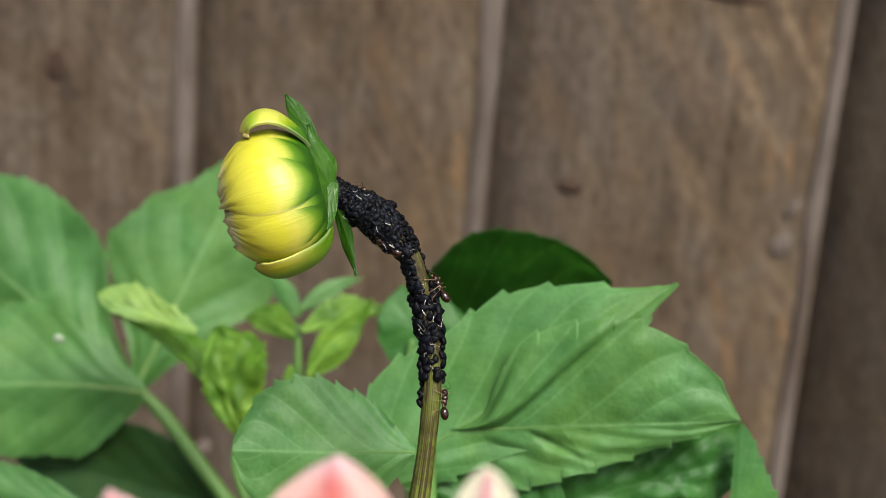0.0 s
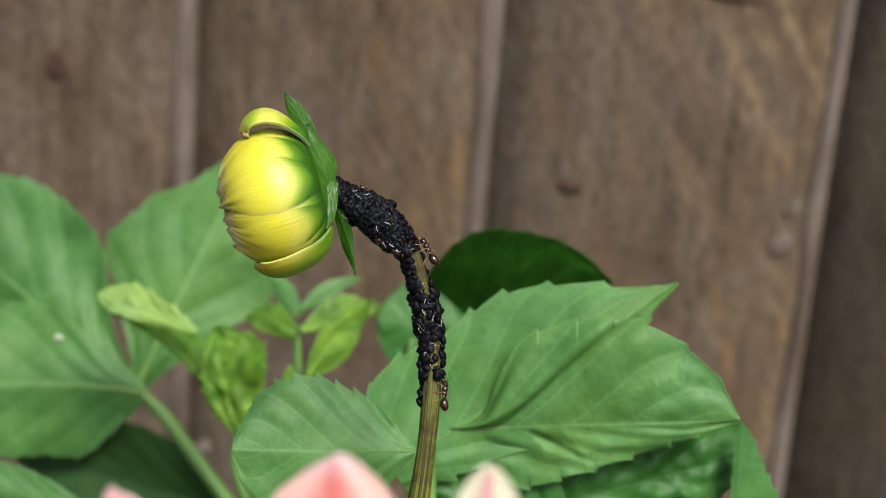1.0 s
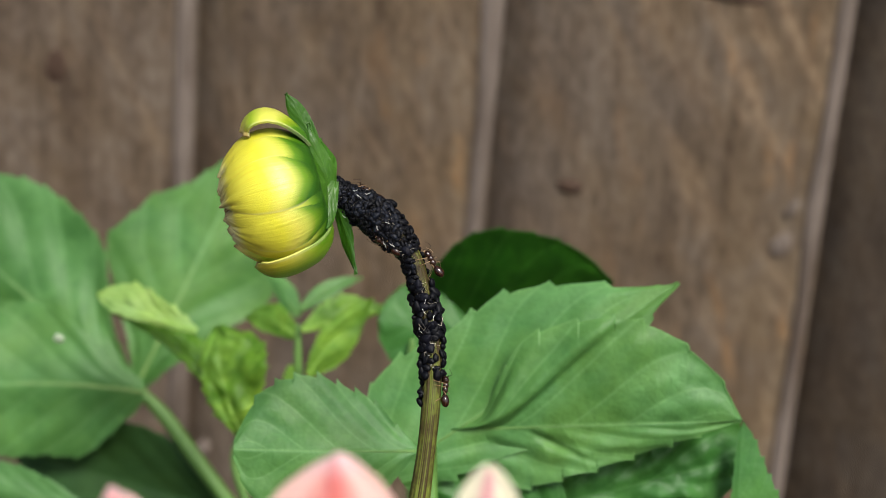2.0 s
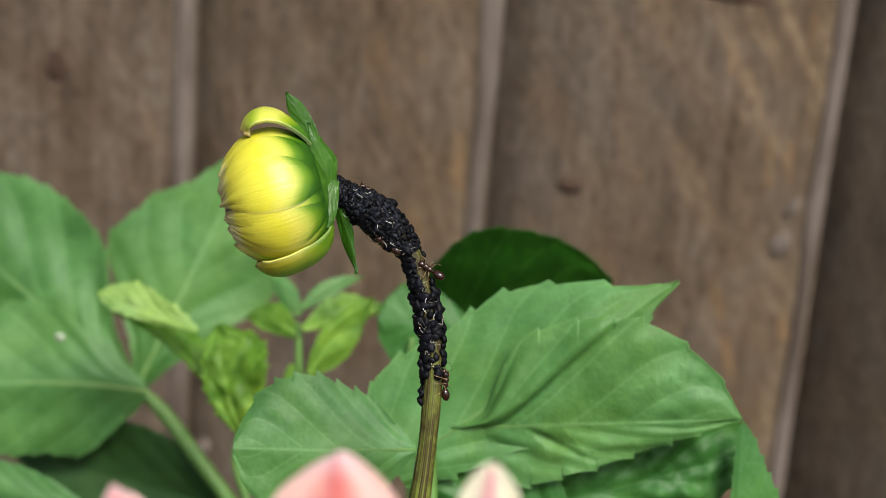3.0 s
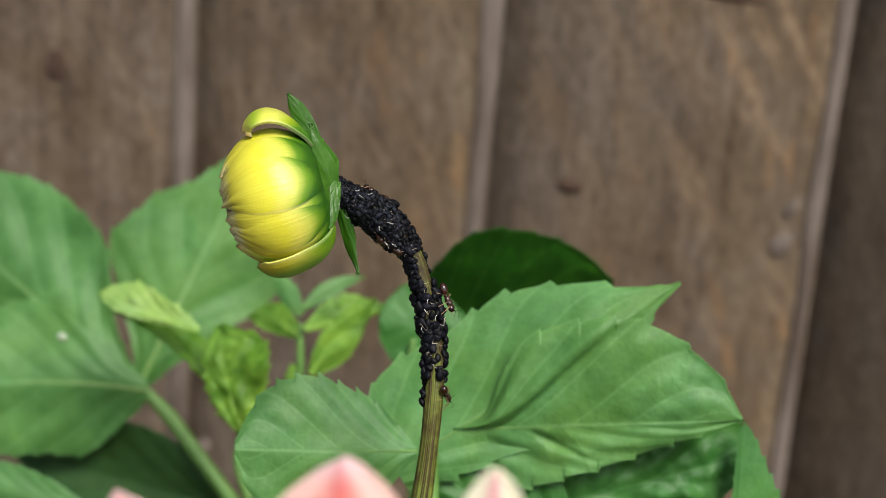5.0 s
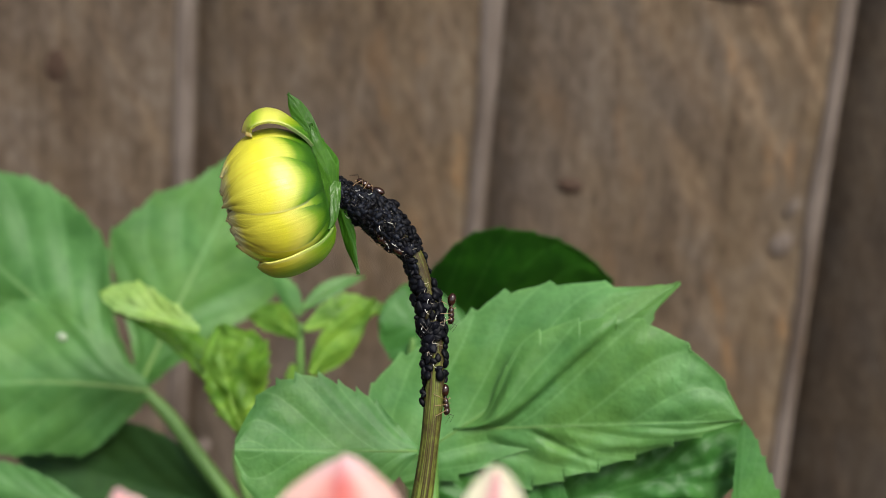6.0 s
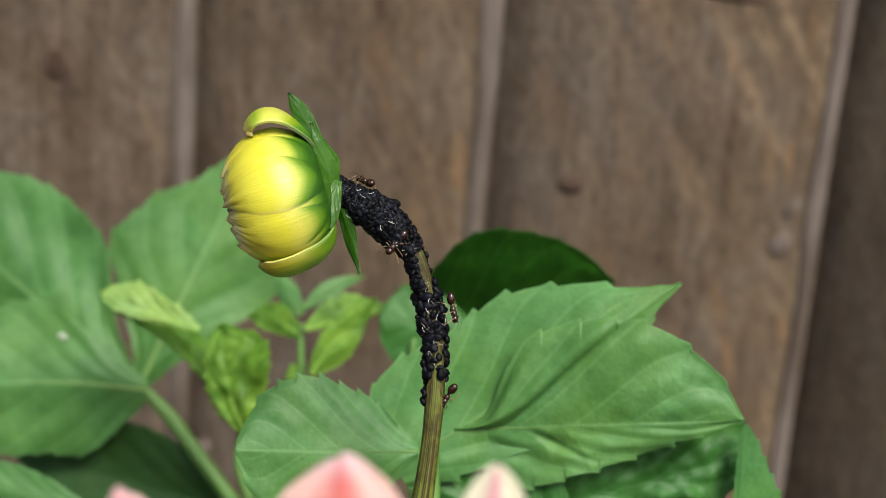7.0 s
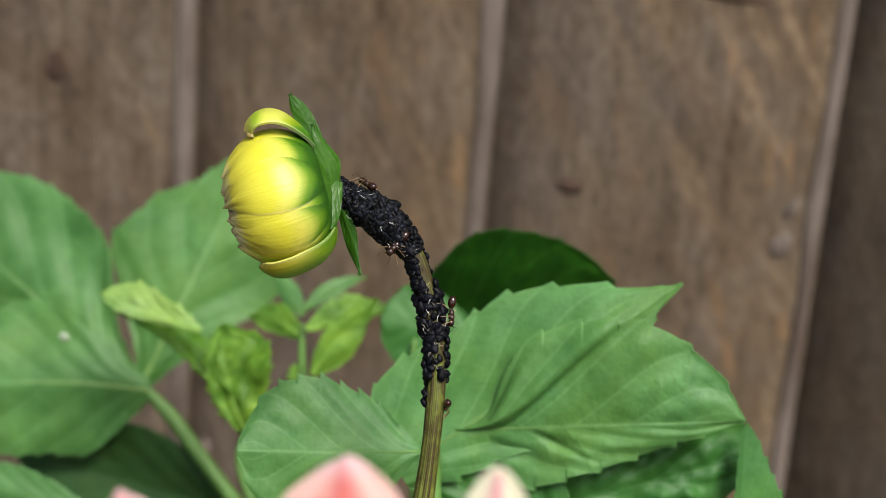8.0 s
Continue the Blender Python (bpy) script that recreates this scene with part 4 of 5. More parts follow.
    # bracts
    for base, tip, left, right, more in (
            ((-17.6, 13.6, -0.4), (-22.2, 21.8, 0.8), [(0, 0.9), (0.3, 1.5), (0.55, 1.5), (0.8, 1.1), (0.93, 0.5), (1, 0)], [(0, 0.6), (0.3, 1.1), (0.6, 1.25), (0.8, 1.0), (0.93, 0.45), (1, 0)], dict(fold=(6, 20), bow=-0.2)),
            ((-15.7, 8.2, 2.0), (-18.9, 17.4, 3.3), [(0, 0.7), (0.25, 1.35), (0.5, 1.25), (0.8, 0.8), (1, 0)], [(0, 0.9), (0.25, 1.55), (0.5, 1.15), (0.8, 0.5), (1, 0)], dict(fold=(-6, 30), bow=-0.2, sag=0.5)),
            ((-15.2, 9.4, 2.2), (-16.2, 2.6, 3.9), [(0, 0.6), (0.3, 1.1), (0.65, 1.2), (0.9, 0.7), (1, 0)], [(0, 0.6), (0.3, 1.2), (0.75, 1.25), (0.92, 0.7), (1, 0)], dict(fold=(24, -4), bow=-0.2, sag=0.4)),
            ((-15.3, 6.6, 1.0), (-12.3, -3.7, 0.9), [(0, 0.8), (0.3, 1.15), (0.5, 0.8), (0.8, 0.35), (1, 0)], [(0, 0.7), (0.3, 1.2), (0.6, 1.35), (0.85, 0.6), (1, 0)], dict(fold=(-10, 42), bow=0.25, sag=-0.4)),
            ((-15.9, 8.2, -2.0), (-16.6, 3.4, -6.5), [(0, 0.8), (0.4, 1.4), (1, 0)], [(0, 0.8), (0.4, 1.4), (1, 0)], dict(fold=(20, 20))),
            ((-16.0, 10.5, -2.0), (-18.0, 16.0, -6.5), [(0, 0.8), (0.4, 1.4), (1, 0)], [(0, 0.8), (0.4, 1.4), (1, 0)], dict(fold=(20, 20)))):
        part("bract", blade(base, tip, left, right, teeth=6, tooth=0.0, quilt=0.35, wave=0.25, thick=0.28, cols=8, veins=4.0, **more)[0], SEPAL, head, "pointed green bract")


build_bud()


# ---- the pink flower in front ----
def build_pink_flower():
    c = Vector((-8.0, -50.0, 82.0))
    flower = root("dahlia_flower", Vector((at(*c).x, at(*c).y, 0.0)), "open coral pink and cream dahlia flower", "flower")
    foot = to_plan(flower.location)
    part("stem", tube([c, c + Vector((0.5, -12, -1)), foot], [(0, 1.6), (1, 2.6)], steps=40), PETIOLE, flower)
    part("heart", ball(at(*c), Euler((0, 0, 0)), (0.012, 0.009, 0.007), 20, 14), CREAM, flower, "cream heart")
    for root_at, tip, left, right, mat, seed in (
            ((-8.5, -47.0), (-9.6, -18.5, 89.0), [(0, 1.5), (0.5, 6.5), (0.75, 7.6), (0.88, 5.6), (0.95, 3.0), (0.985, 1.3), (1, 0.1)],
             [(0, 1.5), (0.5, 5.0), (0.75, 6.2), (0.88, 4.6), (0.95, 2.6), (0.985, 1.2), (1, 0.1)], PINK, 31),
            ((1.2, -47.0), (4.1, -19.5, 89.0), [(0, 1.2), (0.4, 2.6), (0.75, 3.2), (0.9, 2.5), (0.97, 1.2), (1, 0.1)],
             [(0, 1.2), (0.4, 2.8), (0.75, 3.7), (0.9, 2.9), (0.97, 1.5), (1, 0.1)], CREAM, 32),
            ((-20.0, -47.0), (-29.4, -21.4, 89.0), [(0, 1.2), (0.5, 2.4), (0.85, 2.6), (0.95, 1.6), (1, 0.1)],
             [(0, 1.2), (0.5, 2.4), (0.85, 2.8), (0.95, 1.8), (1, 0.1)], PINK, 33),
            ((6.0, -49.0), (17.0, -29.5, 86.0), [(0, 1.5), (0.5, 4.0), (0.8, 4.2), (0.93, 2.6), (1, 0.1)],
             [(0, 1.5), (0.5, 4.0), (0.8, 4.2), (0.93, 2.6), (1, 0.1)], PINK, 34),
            ((-16.0, -50.0), (-20.0, -29.0, 94.0), [(0, 1.5), (0.5, 4.6), (0.8, 4.8), (0.93, 2.8), (1, 0.1)],
             [(0, 1.5), (0.5, 4.6), (0.8, 4.8), (0.93, 2.8), (1, 0.1)], PINK, 35),
            ((-2.0, -50.0), (5.0, -30.0, 95.0), [(0, 1.5), (0.5, 4.6), (0.8, 4.8), (0.93, 2.8), (1, 0.1)],
             [(0, 1.5), (0.5, 4.6), (0.8, 4.8), (0.93, 2.8), (1, 0.1)], PINK, 36)):
        part("petal", blade((*root_at, 83.0), tip, left, right, fold=(14, 14), sag=1.2, teeth=6, tooth=0.0, quilt=0.1, wave=0.5, thick=0.4,
                            cols=10, seed=seed)[0], mat, flower)
    return flower


PINK_FLOWER = build_pink_flower()


# ---- aphids ----
def aphid(limbs, plump, thick, skin):
    """A wingless black aphid 2 mm long, its head towards +x, its feet at z = 0, at the world's origin."""
    ob = root("aphid", (0, 0, 0), "black wingless aphid with pale legs on the stem", "aphid", "aphids on the stem")
    bm = bmesh.new()
    bmesh.ops.create_uvsphere(bm, u_segments=16, v_segments=12, radius=1.0)
    for v in bm.verts:
        x, y, z = v.co.y, v.co.x, v.co.z
        wide = plump * (1 - 0.24 * x) * (1 - 0.12 * x * x)
        if x > 0.55:
            wide *= 1 - 0.5 * (x - 0.55)
        seg = 1 + 0.05 * math.cos(x * 17)
        lump = 1 + 0.24 * noise.noise(Vector((x * 2.1, y * 2.1, z * 2.1 + plump * 40)))
        v.co = (0.98 * x, wide * y * seg * lump, 0.74 * plump * z * (1 - 0.18 * x) * seg * lump + 0.56 + (0.06 if z > 0 else 0) * (1 - x * x))
    bm.transform(Matrix.Diagonal((MM, MM, MM, 1)))
    bmesh.ops.recalc_face_normals(bm, faces=bm.faces[:])
    part("body", bm, skin, ob)
    part("tail", limb([Vector((-0.9, 0, 0.5)) * MM, Vector((-1.18, 0, 0.62)) * MM], 0.11 * MM, 5), APHID_BODY, ob)
    for s in (-1, 1):
        for x, reach, back in ((0.5, 0.85, 0.6), (0.2, 1.0, 0.1), (-0.1, 1.1, -0.85)):
            pts = [(x, 0.35 * s, 0.35), (x + back * 0.55, 0.9 * s * reach, 0.85), (x + back, 1.2 * s * reach, 0.1), (x + back * 1.2, 1.3 * s * reach, 0.0)]
            part("leg", limb([Vector(p) * MM for p in pts], thick * MM, 4), limbs if back < 0.3 else APHID_DARK, ob)
        pts = [(0.9, 0.18 * s, 0.55), (1.0, 0.5 * s, 0.85), (0.4, 0.95 * s, 1.2), (-0.2, 1.1 * s, 1.15)]
        part("antenna", limb([Vector(p) * MM for p in pts], thick * 0.65 * MM, 4), APHID_DARK, ob)
        pts = [(-0.6, 0.36 * s, 0.78), (-1.08, 0.5 * s, 1.05)]
        part("cornicle", limb([Vector(p) * MM for p in pts], 0.085 * MM, 5), APHID_BODY, ob)
    return ob


def stem_frame(s):
    """The stem's middle at s (mm from the bud), and its way, front and right."""
    walked, last = 0.0, None
    count = 10 * (len(STEM_LINE) - 1)
    for i in range(count + 1):
        x = i / 10
        p = spline(STEM_LINE, x)
        if last is not None:
            step = (p - last).length
            if walked + step >= s:
                way = (p - last).normalized()
                front = (Vector((0, 0, 1)) - way * way.z).normalized()
                return last + way * (s - walked), way, front, front.cross(way)
            walked += step
        last = p
    return p, way, front, front.cross(way)


def crowd():
    """Where the aphids sit: length along the stem, angle round it (0 front, 90 right), size, height of the seat."""
    rng = random.Random(11)
    seats, spots = [], []

    def sit(s, a, size, lift):
        size *= rng.uniform(0.78, 1.18)
        mid, way, front, right = stem_frame(s)
        out = front * math.cos(radians(a)) + right * math.sin(radians(a))
        p = mid + out * (1.2 + lift + 0.45 * size)
        for q, other in spots:
            if (p - q).length < (0.21 if s < 20 else 0.25) * (size + other):
                return
        spots.append((p, size))
        seats.append((mid + out * (1.12 + lift), way, out, size))

    for s, a, size, lift in ((32.4, 25, 2.1, 0), (8.6, 95, 1.9, 1.2), (5.6, -95, 1.7, 0.9), (19.9, 75, 1.9, 0), (26.0, 80, 1.8, 0.1),
                             (30.0, 95, 1.7, 0), (33.0, -80, 1.8, 0), (35.0, -85, 1.7, 0), (36.4, -88, 1.6, 0), (31.0, -70, 2.0, 0),
                             (12.2, 98, 1.7, 0.5), (14.0, 97, 1.6, 0.2), (10.6, -100, 1.8, 0.9), (8.2, -100, 1.6, 1.0), (22.6, -45, 2.2, 0), (22.9, 30, 2.2, 0), (25.2, -60, 2.2, 0), (25.0, 10, 2.3, 0), (27.0, 45, 2.0, 0)):
        sit(s, a, size, lift)
    for i in range(17000):
        s, a = rng.uniform(0.3, 36.5), rng.uniform(-180, 180)
        big = rng.random()
        if s < 15:
            size = 0.78 + 0.022 * s + 0.55 * big * big * (s > 5)
            hump = math.exp(-((s - 9.2) / (6.8 if s < 9.2 else 4.8)) ** 2) * (0.55 if 25 < a < 150 and s > 9 else 1.0)
            lift = rng.choice((0.0, 0.6, 0.95, 1.3)) * hump if i < 11000 else 0.0
            if s > 12.0 and -4 < a < 115 and rng.random() < 0.8:
                continue
        elif s < 21:
            if -8 < a < 125:
                continue
            size, lift = 1.3 + 0.4 * big, 0.0
        elif s < 27.3:
            size, lift = 1.9 + 0.4 * big, 0.0
        elif s < 33.2:
            if i > 9000:
                continue
            if not (-165 < a < -35) and rng.random() < 0.975:
                continue
            size, lift = 1.45 + 0.45 * big, 0.0
        else:
            if not (-120 < a < -65):
                continue
            size, lift = 1.4 + 0.3 * big, 0.0
        if i > 11000 and s > 15:
            continue
        sit(s, a, size if i < 10000 else 0.68 * size, lift)
    return seats


def build_aphids():
    rng = random.Random(5)
    grown, small, slim = aphid(APHID_LEG, 0.66, 0.048, APHID_GROWN), aphid(APHID_DARK, 0.60, 0.04, APHID_BLOOM), aphid(APHID_DARK, 0.50, 0.045, APHID_BODY)
    small["label"] = "small blue-grey young aphid packed among others"
    slim["label"] = "slim young black aphid packed among others"
    used = set()
    body = [o for o in small.children if o.name.startswith("body")][0].data
    shape = [v.co.copy() for v in body.vertices]
    faces = [tuple(p.vertices) for p in body.polygons]
    far_verts, far_faces = [], []
    # the 290 seats on the open side are single aphids, those round the back one colony
    for i, (foot, way, out, size) in enumerate(sorted(crowd(), key=lambda seat: -(seat[0] + seat[2] * seat[3] * 0.4).z)):
        turn = rng.gauss(0, 65) + (180 if rng.random() < 0.35 else 0)
        lean = radians(rng.gauss(6, 26))
        x = (way * math.cos(radians(turn)) + out.cross(way) * math.sin(radians(turn))).normalized()
        y = out.cross(x)
        x, z = x * math.cos(lean) + out * math.sin(lean), out * math.cos(lean) - x * math.sin(lean)
        m = Matrix((TURN @ x, TURN @ y, TURN @ z)).transposed().to_4x4()
        m = Matrix.Translation(at(*foot)) @ m @ Matrix.Diagonal((size / 2, size / 2 * rng.uniform(0.88, 1.1), size / 2, 1))
        if i >= 290:
            start = len(far_verts)
            far_verts += [m @ v for v in shape]
            far_faces += [tuple(start + k for k in f) for f in faces]
            continue
        kind = grown if size > 1.7 or rng.random() < 0.05 else small if rng.random() < (0.75 if size < 1.35 else 0.2) else slim
        ob = kind if kind not in used else copy_thing(kind, Matrix.Identity(4))
        used.add(kind)
        ob.matrix_basis = m
    me = bpy.data.meshes.new("aphid_colony")
    me.from_pydata(far_verts, [], far_faces)
    me.polygons.foreach_set("use_smooth", [True] * len(me.polygons))
    me.materials.append(APHID_BODY)
    tagged(new("aphid_colony", me), "crowd of black aphids round the back of the stem", "aphids", kind="stuff")


def build_skins():
    """Shed white skins caught between the aphids."""
    rng = random.Random(9)
    for s, a, long in ((4.6, 20, 1.0), (5.2, 40, 0.8), (3.6, 30, 0.7), (4.4, -55, 0.7), (9.8, 5, 0.8), (9.2, -20, 0.8), (11.8, -50, 0.9), (12.4, -30, 0.8),
                       (22.0, 5, 0.9), (23.5, -10, 0.9), (24.6, 20, 0.8), (26.0, -35, 0.8), (31.2, 0, 0.8), (32.0, -25, 0.9), (29.5, -20, 0.7)):
        mid, way, front, right = stem_frame(s)
        out = front * math.cos(radians(a)) + right * math.sin(radians(a))
        hump = 1.25 * math.exp(-((s - 8.0) / 4.6) ** 2) if s < 15 else 0.0
        p = mid + out * (1.2 + hump + (1.15 if s < 27 else 0.5))
        x = (way + right * rng.uniform(-0.9, 0.9)).normalized()
        y = out.cross(x).normalized()
        z = x.cross(y)
        bend = rng.uniform(-0.25, 0.25)
        course = [p + x * long * k * 0.5 + y * long * bend * (1 - k * k) + z * 0.12 * k for k in (-1, -0.4, 0.3, 1)]
        ob = part("shed_skin", limb([at(*q) for q in course], rng.uniform(0.036, 0.055) * MM, 5), CAST_SKIN)
        tagged(ob, "shed white aphid skin caught on the stem", "shed skin", "shed skins on the stem")


build_aphids()
build_skins()


# ---- ants ----
def ant(label):
    """A dark brown garden ant 4.6 mm long, head towards +x, feet at z = 0."""
    ob = root("ant", (0, 0, 0), label, "ant", "ants on the stem")
    def lump(x, z, a, b, c, lean=0.0):
        return ball(Vector((x, 0, z)) * MM, Euler((0, radians(lean), 0)), (a * MM, b * MM, c * MM), 16, 12)
    gaster = lump(-1.20, 0.82, 0.84, 0.55, 0.53, 8)
    for v in gaster.verts:
        v.co.yz = (v.co.y * (1 + 0.035 * math.cos(v.co.x / MM * 14)), v.co.z)
    part("gaster", gaster, ANT_GASTER, ob, "glossy dark amber gaster")
    waist = lump(-0.32, 0.76, 0.22, 0.16, 0.26)
    part("waist", waist, ANT_BODY, ob)
    chest = lump(0.22, 0.82, 0.52, 0.38, 0.38, 10)
    more = lump(0.74, 0.90, 0.46, 0.42, 0.40)
    tmp = bpy.data.meshes.new("chest")
    more.to_mesh(tmp)
    more.free()
    chest.from_mesh(tmp)
    bpy.data.meshes.remove(tmp)
    part("thorax", chest, ANT_CHEST, ob, "reddish brown thorax")
    head = part("head", lump(1.40, 0.92, 0.50, 0.48, 0.40, 18), ANT_BODY, ob)
    for s in (-1, 1):
        eye = ball(Vector((1.5, 0.36 * s, 1.08)) * MM, Euler((0, 0, 0)), (0.10 * MM,) * 3, 8, 6)
        part("eye", eye, APHID_BODY, head)
        pts = [(1.75, 0.16 * s, 1.05), (2.0, 0.62 * s, 1.55), (2.45, 0.8 * s, 1.25), (2.9, 0.75 * s, 0.95)]
        part("antenna", limb([Vector(p) * MM for p in pts], 0.035 * MM), ANT_CHEST, head)
        pts = [(1.8, 0.14 * s, 0.78), (2.02, 0.10 * s, 0.66)]
        part("mandible", limb([Vector(p) * MM for p in pts], 0.08 * MM), ANT_LEG, head)
        for x, back in ((0.85, 0.9), (0.45, 0.1), (0.15, -1.0)):
            hip = Vector((x, 0.2 * s, 0.62)) * MM
            pts = [(0, 0, 0), (back * 0.35, 0.55 * s, 0.55), (back * 0.8, 1.15 * s, -0.1), (back * 1.05, 1.4 * s, -0.6), (back * 1.3, 1.5 * s, -0.62)]
            leg = part("leg", limb([Vector(p) * MM for p in pts], 0.065 * MM), ANT_LEG, ob)
            leg.location = hip
    ob.scale = (1.13, 1.13, 1.13)
    return ob


ANT_UP = ant("dark brown ant walking over the upper stem")
ANT_LOW = ant("dark brown ant on the bare lower stem")
ANT_TOP = ant("dark brown ant on the far side below the bud")
ANT_UNDER = ant("dark brown ant tending aphids under the bend")


def ant_pose(u, v, n, head, back):
    """u, v, n: the body's middle; head, back: the ways its head and its back point, in the plan."""
    x = Vector(head).normalized()
    z = Vector(back)
    z = (z - x * z.dot(x)).normalized()
    y = z.cross(x)
    m = Matrix((TURN @ x, TURN @ y, TURN @ z)).transposed().to_4x4()
    return Matrix.Translation(at(u, v, n)) @ m @ Matrix.Translation((0, 0, -0.90 * MM))


def step_legs(thing, busy, phase):
    """The legs swing while their ant walks: busy holds the stretches of walking."""
    legs = [o for o in thing.children if o.name.startswith("leg")]
    for i, leg in enumerate(legs):
        rows, t = [], 0.0
        place = leg.location.copy()
        while t < 8.001:
            going = any(a <= t <= b for a, b in busy)
            swing = (13 if going else 3) * math.sin(t * (17 if going else 3) + math.pi * (i % 2) + phase + i * 0.3)
            rows.append((t, Matrix.Translation(place) @ pose(0, 0, 0, 0, 0, swing)))
            t += 0.1
        walk(leg, rows)


def motions():
    walk(ANT_UP, [
        (0.0, ant_pose(-0.40, -5.60, 0.3, (-0.49, 0.87, 0.00), (1, 0.3, 0.5))),
        (0.3, ant_pose(-0.96, -4.64, 0.3, (-0.31, 0.95, 0.00), (1, 0.3, 0.4))),
        (0.6, ant_pose(-1.11, -2.16, 0.2, (-0.14, 0.99, 0.00), (1, 0.3, 0.3))),
        (0.9, ant_pose(-2.05, -0.40, 0.3, (-0.53, 0.85, 0.00), (0.8, 0.5, 0.5))),
        (1.2, ant_pose(-1.72, -0.80, 0.3, (-0.49, 0.87, 0.00), (0.8, 0.5, 0.5))),
        (1.5, ant_pose(-1.39, -1.60, 0.3, (-0.48, 0.88, 0.00), (0.8, 0.5, 0.4))),
        (1.7, ant_pose(-1.33, -1.84, 0.4, (-0.43, 0.90, 0.00), (0.8, 0.4, 0.5))),
        (2.8, ant_pose(-1.74, -3.28, 1.0, (-0.92, 0.38, -0.10), (0.4, 0.3, 0.9))),
        (3.1, ant_pose(-2.01, -3.20, 1.0, (-0.74, 0.67, 0.00), (0.5, 0.3, 0.8))),
        (3.4, ant_pose(-2.68, -2.16, 1.0, (-0.44, 0.90, 0.00), (0.6, 0.3, 0.7))),
        (3.7, ant_pose(-2.71, -1.68, 0.8, (-0.37, 0.93, 0.00), (0.7, 0.3, 0.6))),
        (4.0, ant_pose(-1.88, -2.56, 0.6, (0.12, 0.99, 0.00), (1, 0.1, 0.4))),
        (4.3, ant_pose(-1.54, -3.60, 1.2, (0.64, 0.77, 1.30), (1, 0.3, -0.6))),
        (4.5, ant_pose(-1.29, -4.16, 1.2, (0.84, -0.54, 1.30), (1, 0.3, -0.5))),
        (4.7, ant_pose(-0.57, -5.52, 0.6, (0.47, -0.88, 0.30), (0.8, 0.4, 0.5))),
        (5.2, ant_pose(0.38, -7.52, 0.2, (0.19, -0.98, 0.00), (0.9, 0.3, 0.3))),
        (5.8, ant_pose(0.76, -8.80, 0.1, (-0.08, -1.00, 0.00), (1, 0.1, 0.3))),
        (6.0, ant_pose(0.76, -8.64, 0.1, (-0.08, -1.00, 0.00), (1, 0.1, 0.3))),
        (6.4, ant_pose(0.89, -8.96, 0.1, (-0.29, -0.96, 0.00), (1, 0.2, 0.3))),
        (6.6, ant_pose(0.70, -8.96, 0.1, (-0.10, -0.99, 0.00), (1, 0.1, 0.3))),
        (7.0, ant_pose(0.84, -8.56, 0.1, (0.16, -0.99, 0.00), (1, 0, 0.3))),
        (7.4, ant_pose(0.56, -8.88, 0.1, (-0.14, -0.99, 0.00), (1, 0.1, 0.3))),
        (8.0, ant_pose(0.58, -8.96, 0.1, (-0.08, -1.00, 0.00), (1, 0.1, 0.3)))])
    walk(ANT_LOW, [
        (0.0, ant_pose(0.16, -21.92, 0.2, (-0.02, 1.00, 0.00), (1, 0, 0.45))),
        (0.3, ant_pose(0.16, -21.76, 0.2, (-0.02, 1.00, 0.00), (1, 0, 0.45))),
        (0.6, ant_pose(0.17, -21.36, 0.2, (0.00, 1.00, 0.00), (1, 0, 0.45))),
        (0.9, ant_pose(0.19, -20.88, 0.2, (0.00, 1.00, 0.00), (1, 0, 0.45))),
        (1.5, ant_pose(0.29, -20.48, 0.2, (0.00, 1.00, 0.00), (1, 0, 0.45))),
        (2.0, ant_pose(0.25, -20.24, 0.2, (0.00, 1.00, 0.00), (1, 0, 0.4))),
        (2.8, ant_pose(0.18, -19.76, 0.2, (0.00, 1.00, 0.20), (1, 0, 0.4))),
        (3.4, ant_pose(0.28, -19.28, 0.3, (-0.03, 1.00, 0.30), (1, 0, 0.4))),
        (4.0, ant_pose(0.12, -19.20, 0.2, (-0.03, 1.00, 0.20), (1, 0, 0.3))),
        (4.3, ant_pose(0.22, -19.36, 0.2, (0.00, 1.00, 0.30), (1, 0, 0.3))),
        (4.5, ant_pose(0.07, -19.92, 0.1, (0.12, 0.99, -1.20), (1, 0, 0.3))),
        (4.7, ant_pose(0.07, -20.32, 0.1, (0.45, 0.89, -2.50), (1, 0, 0.1))),
        (5.2, ant_pose(-0.02, -20.88, 0.1, (0.16, -0.99, -0.60), (0.9, 0.2, 0.3))),
        (5.8, ant_pose(-0.04, -21.28, 0.1, (0.09, -1.00, 0.00), (1, 0.1, 0.4))),
        (6.0, ant_pose(-0.04, -21.52, 0.1, (0.05, -1.00, 0.00), (1, 0.1, 0.4))),
        (6.5, ant_pose(0.04, -22.16, 0.1, (-0.03, -1.00, 0.00), (1, 0, 0.4))),
        (6.8, ant_pose(0.17, -21.36, 0.1, (0.00, -1.00, 0.00), (1, 0, 0.4))),
        (7.0, ant_pose(0.12, -21.04, 0.3, (-0.57, -0.82, -0.30), (0.6, 0.3, 0.7))),
        (7.4, ant_pose(0.00, -21.28, 0.2, (-0.45, -0.89, -1.20), (0.6, 0.3, 0.5))),
        (7.6, ant_pose(0.00, -21.76, 0.0, (-0.58, -0.81, -2.50), (0.8, 0.2, 0.3))),
        (8.0, ant_pose(-0.22, -22.24, -0.2, (-0.45, -0.89, -3.00), (0.9, 0.2, 0.2)))])
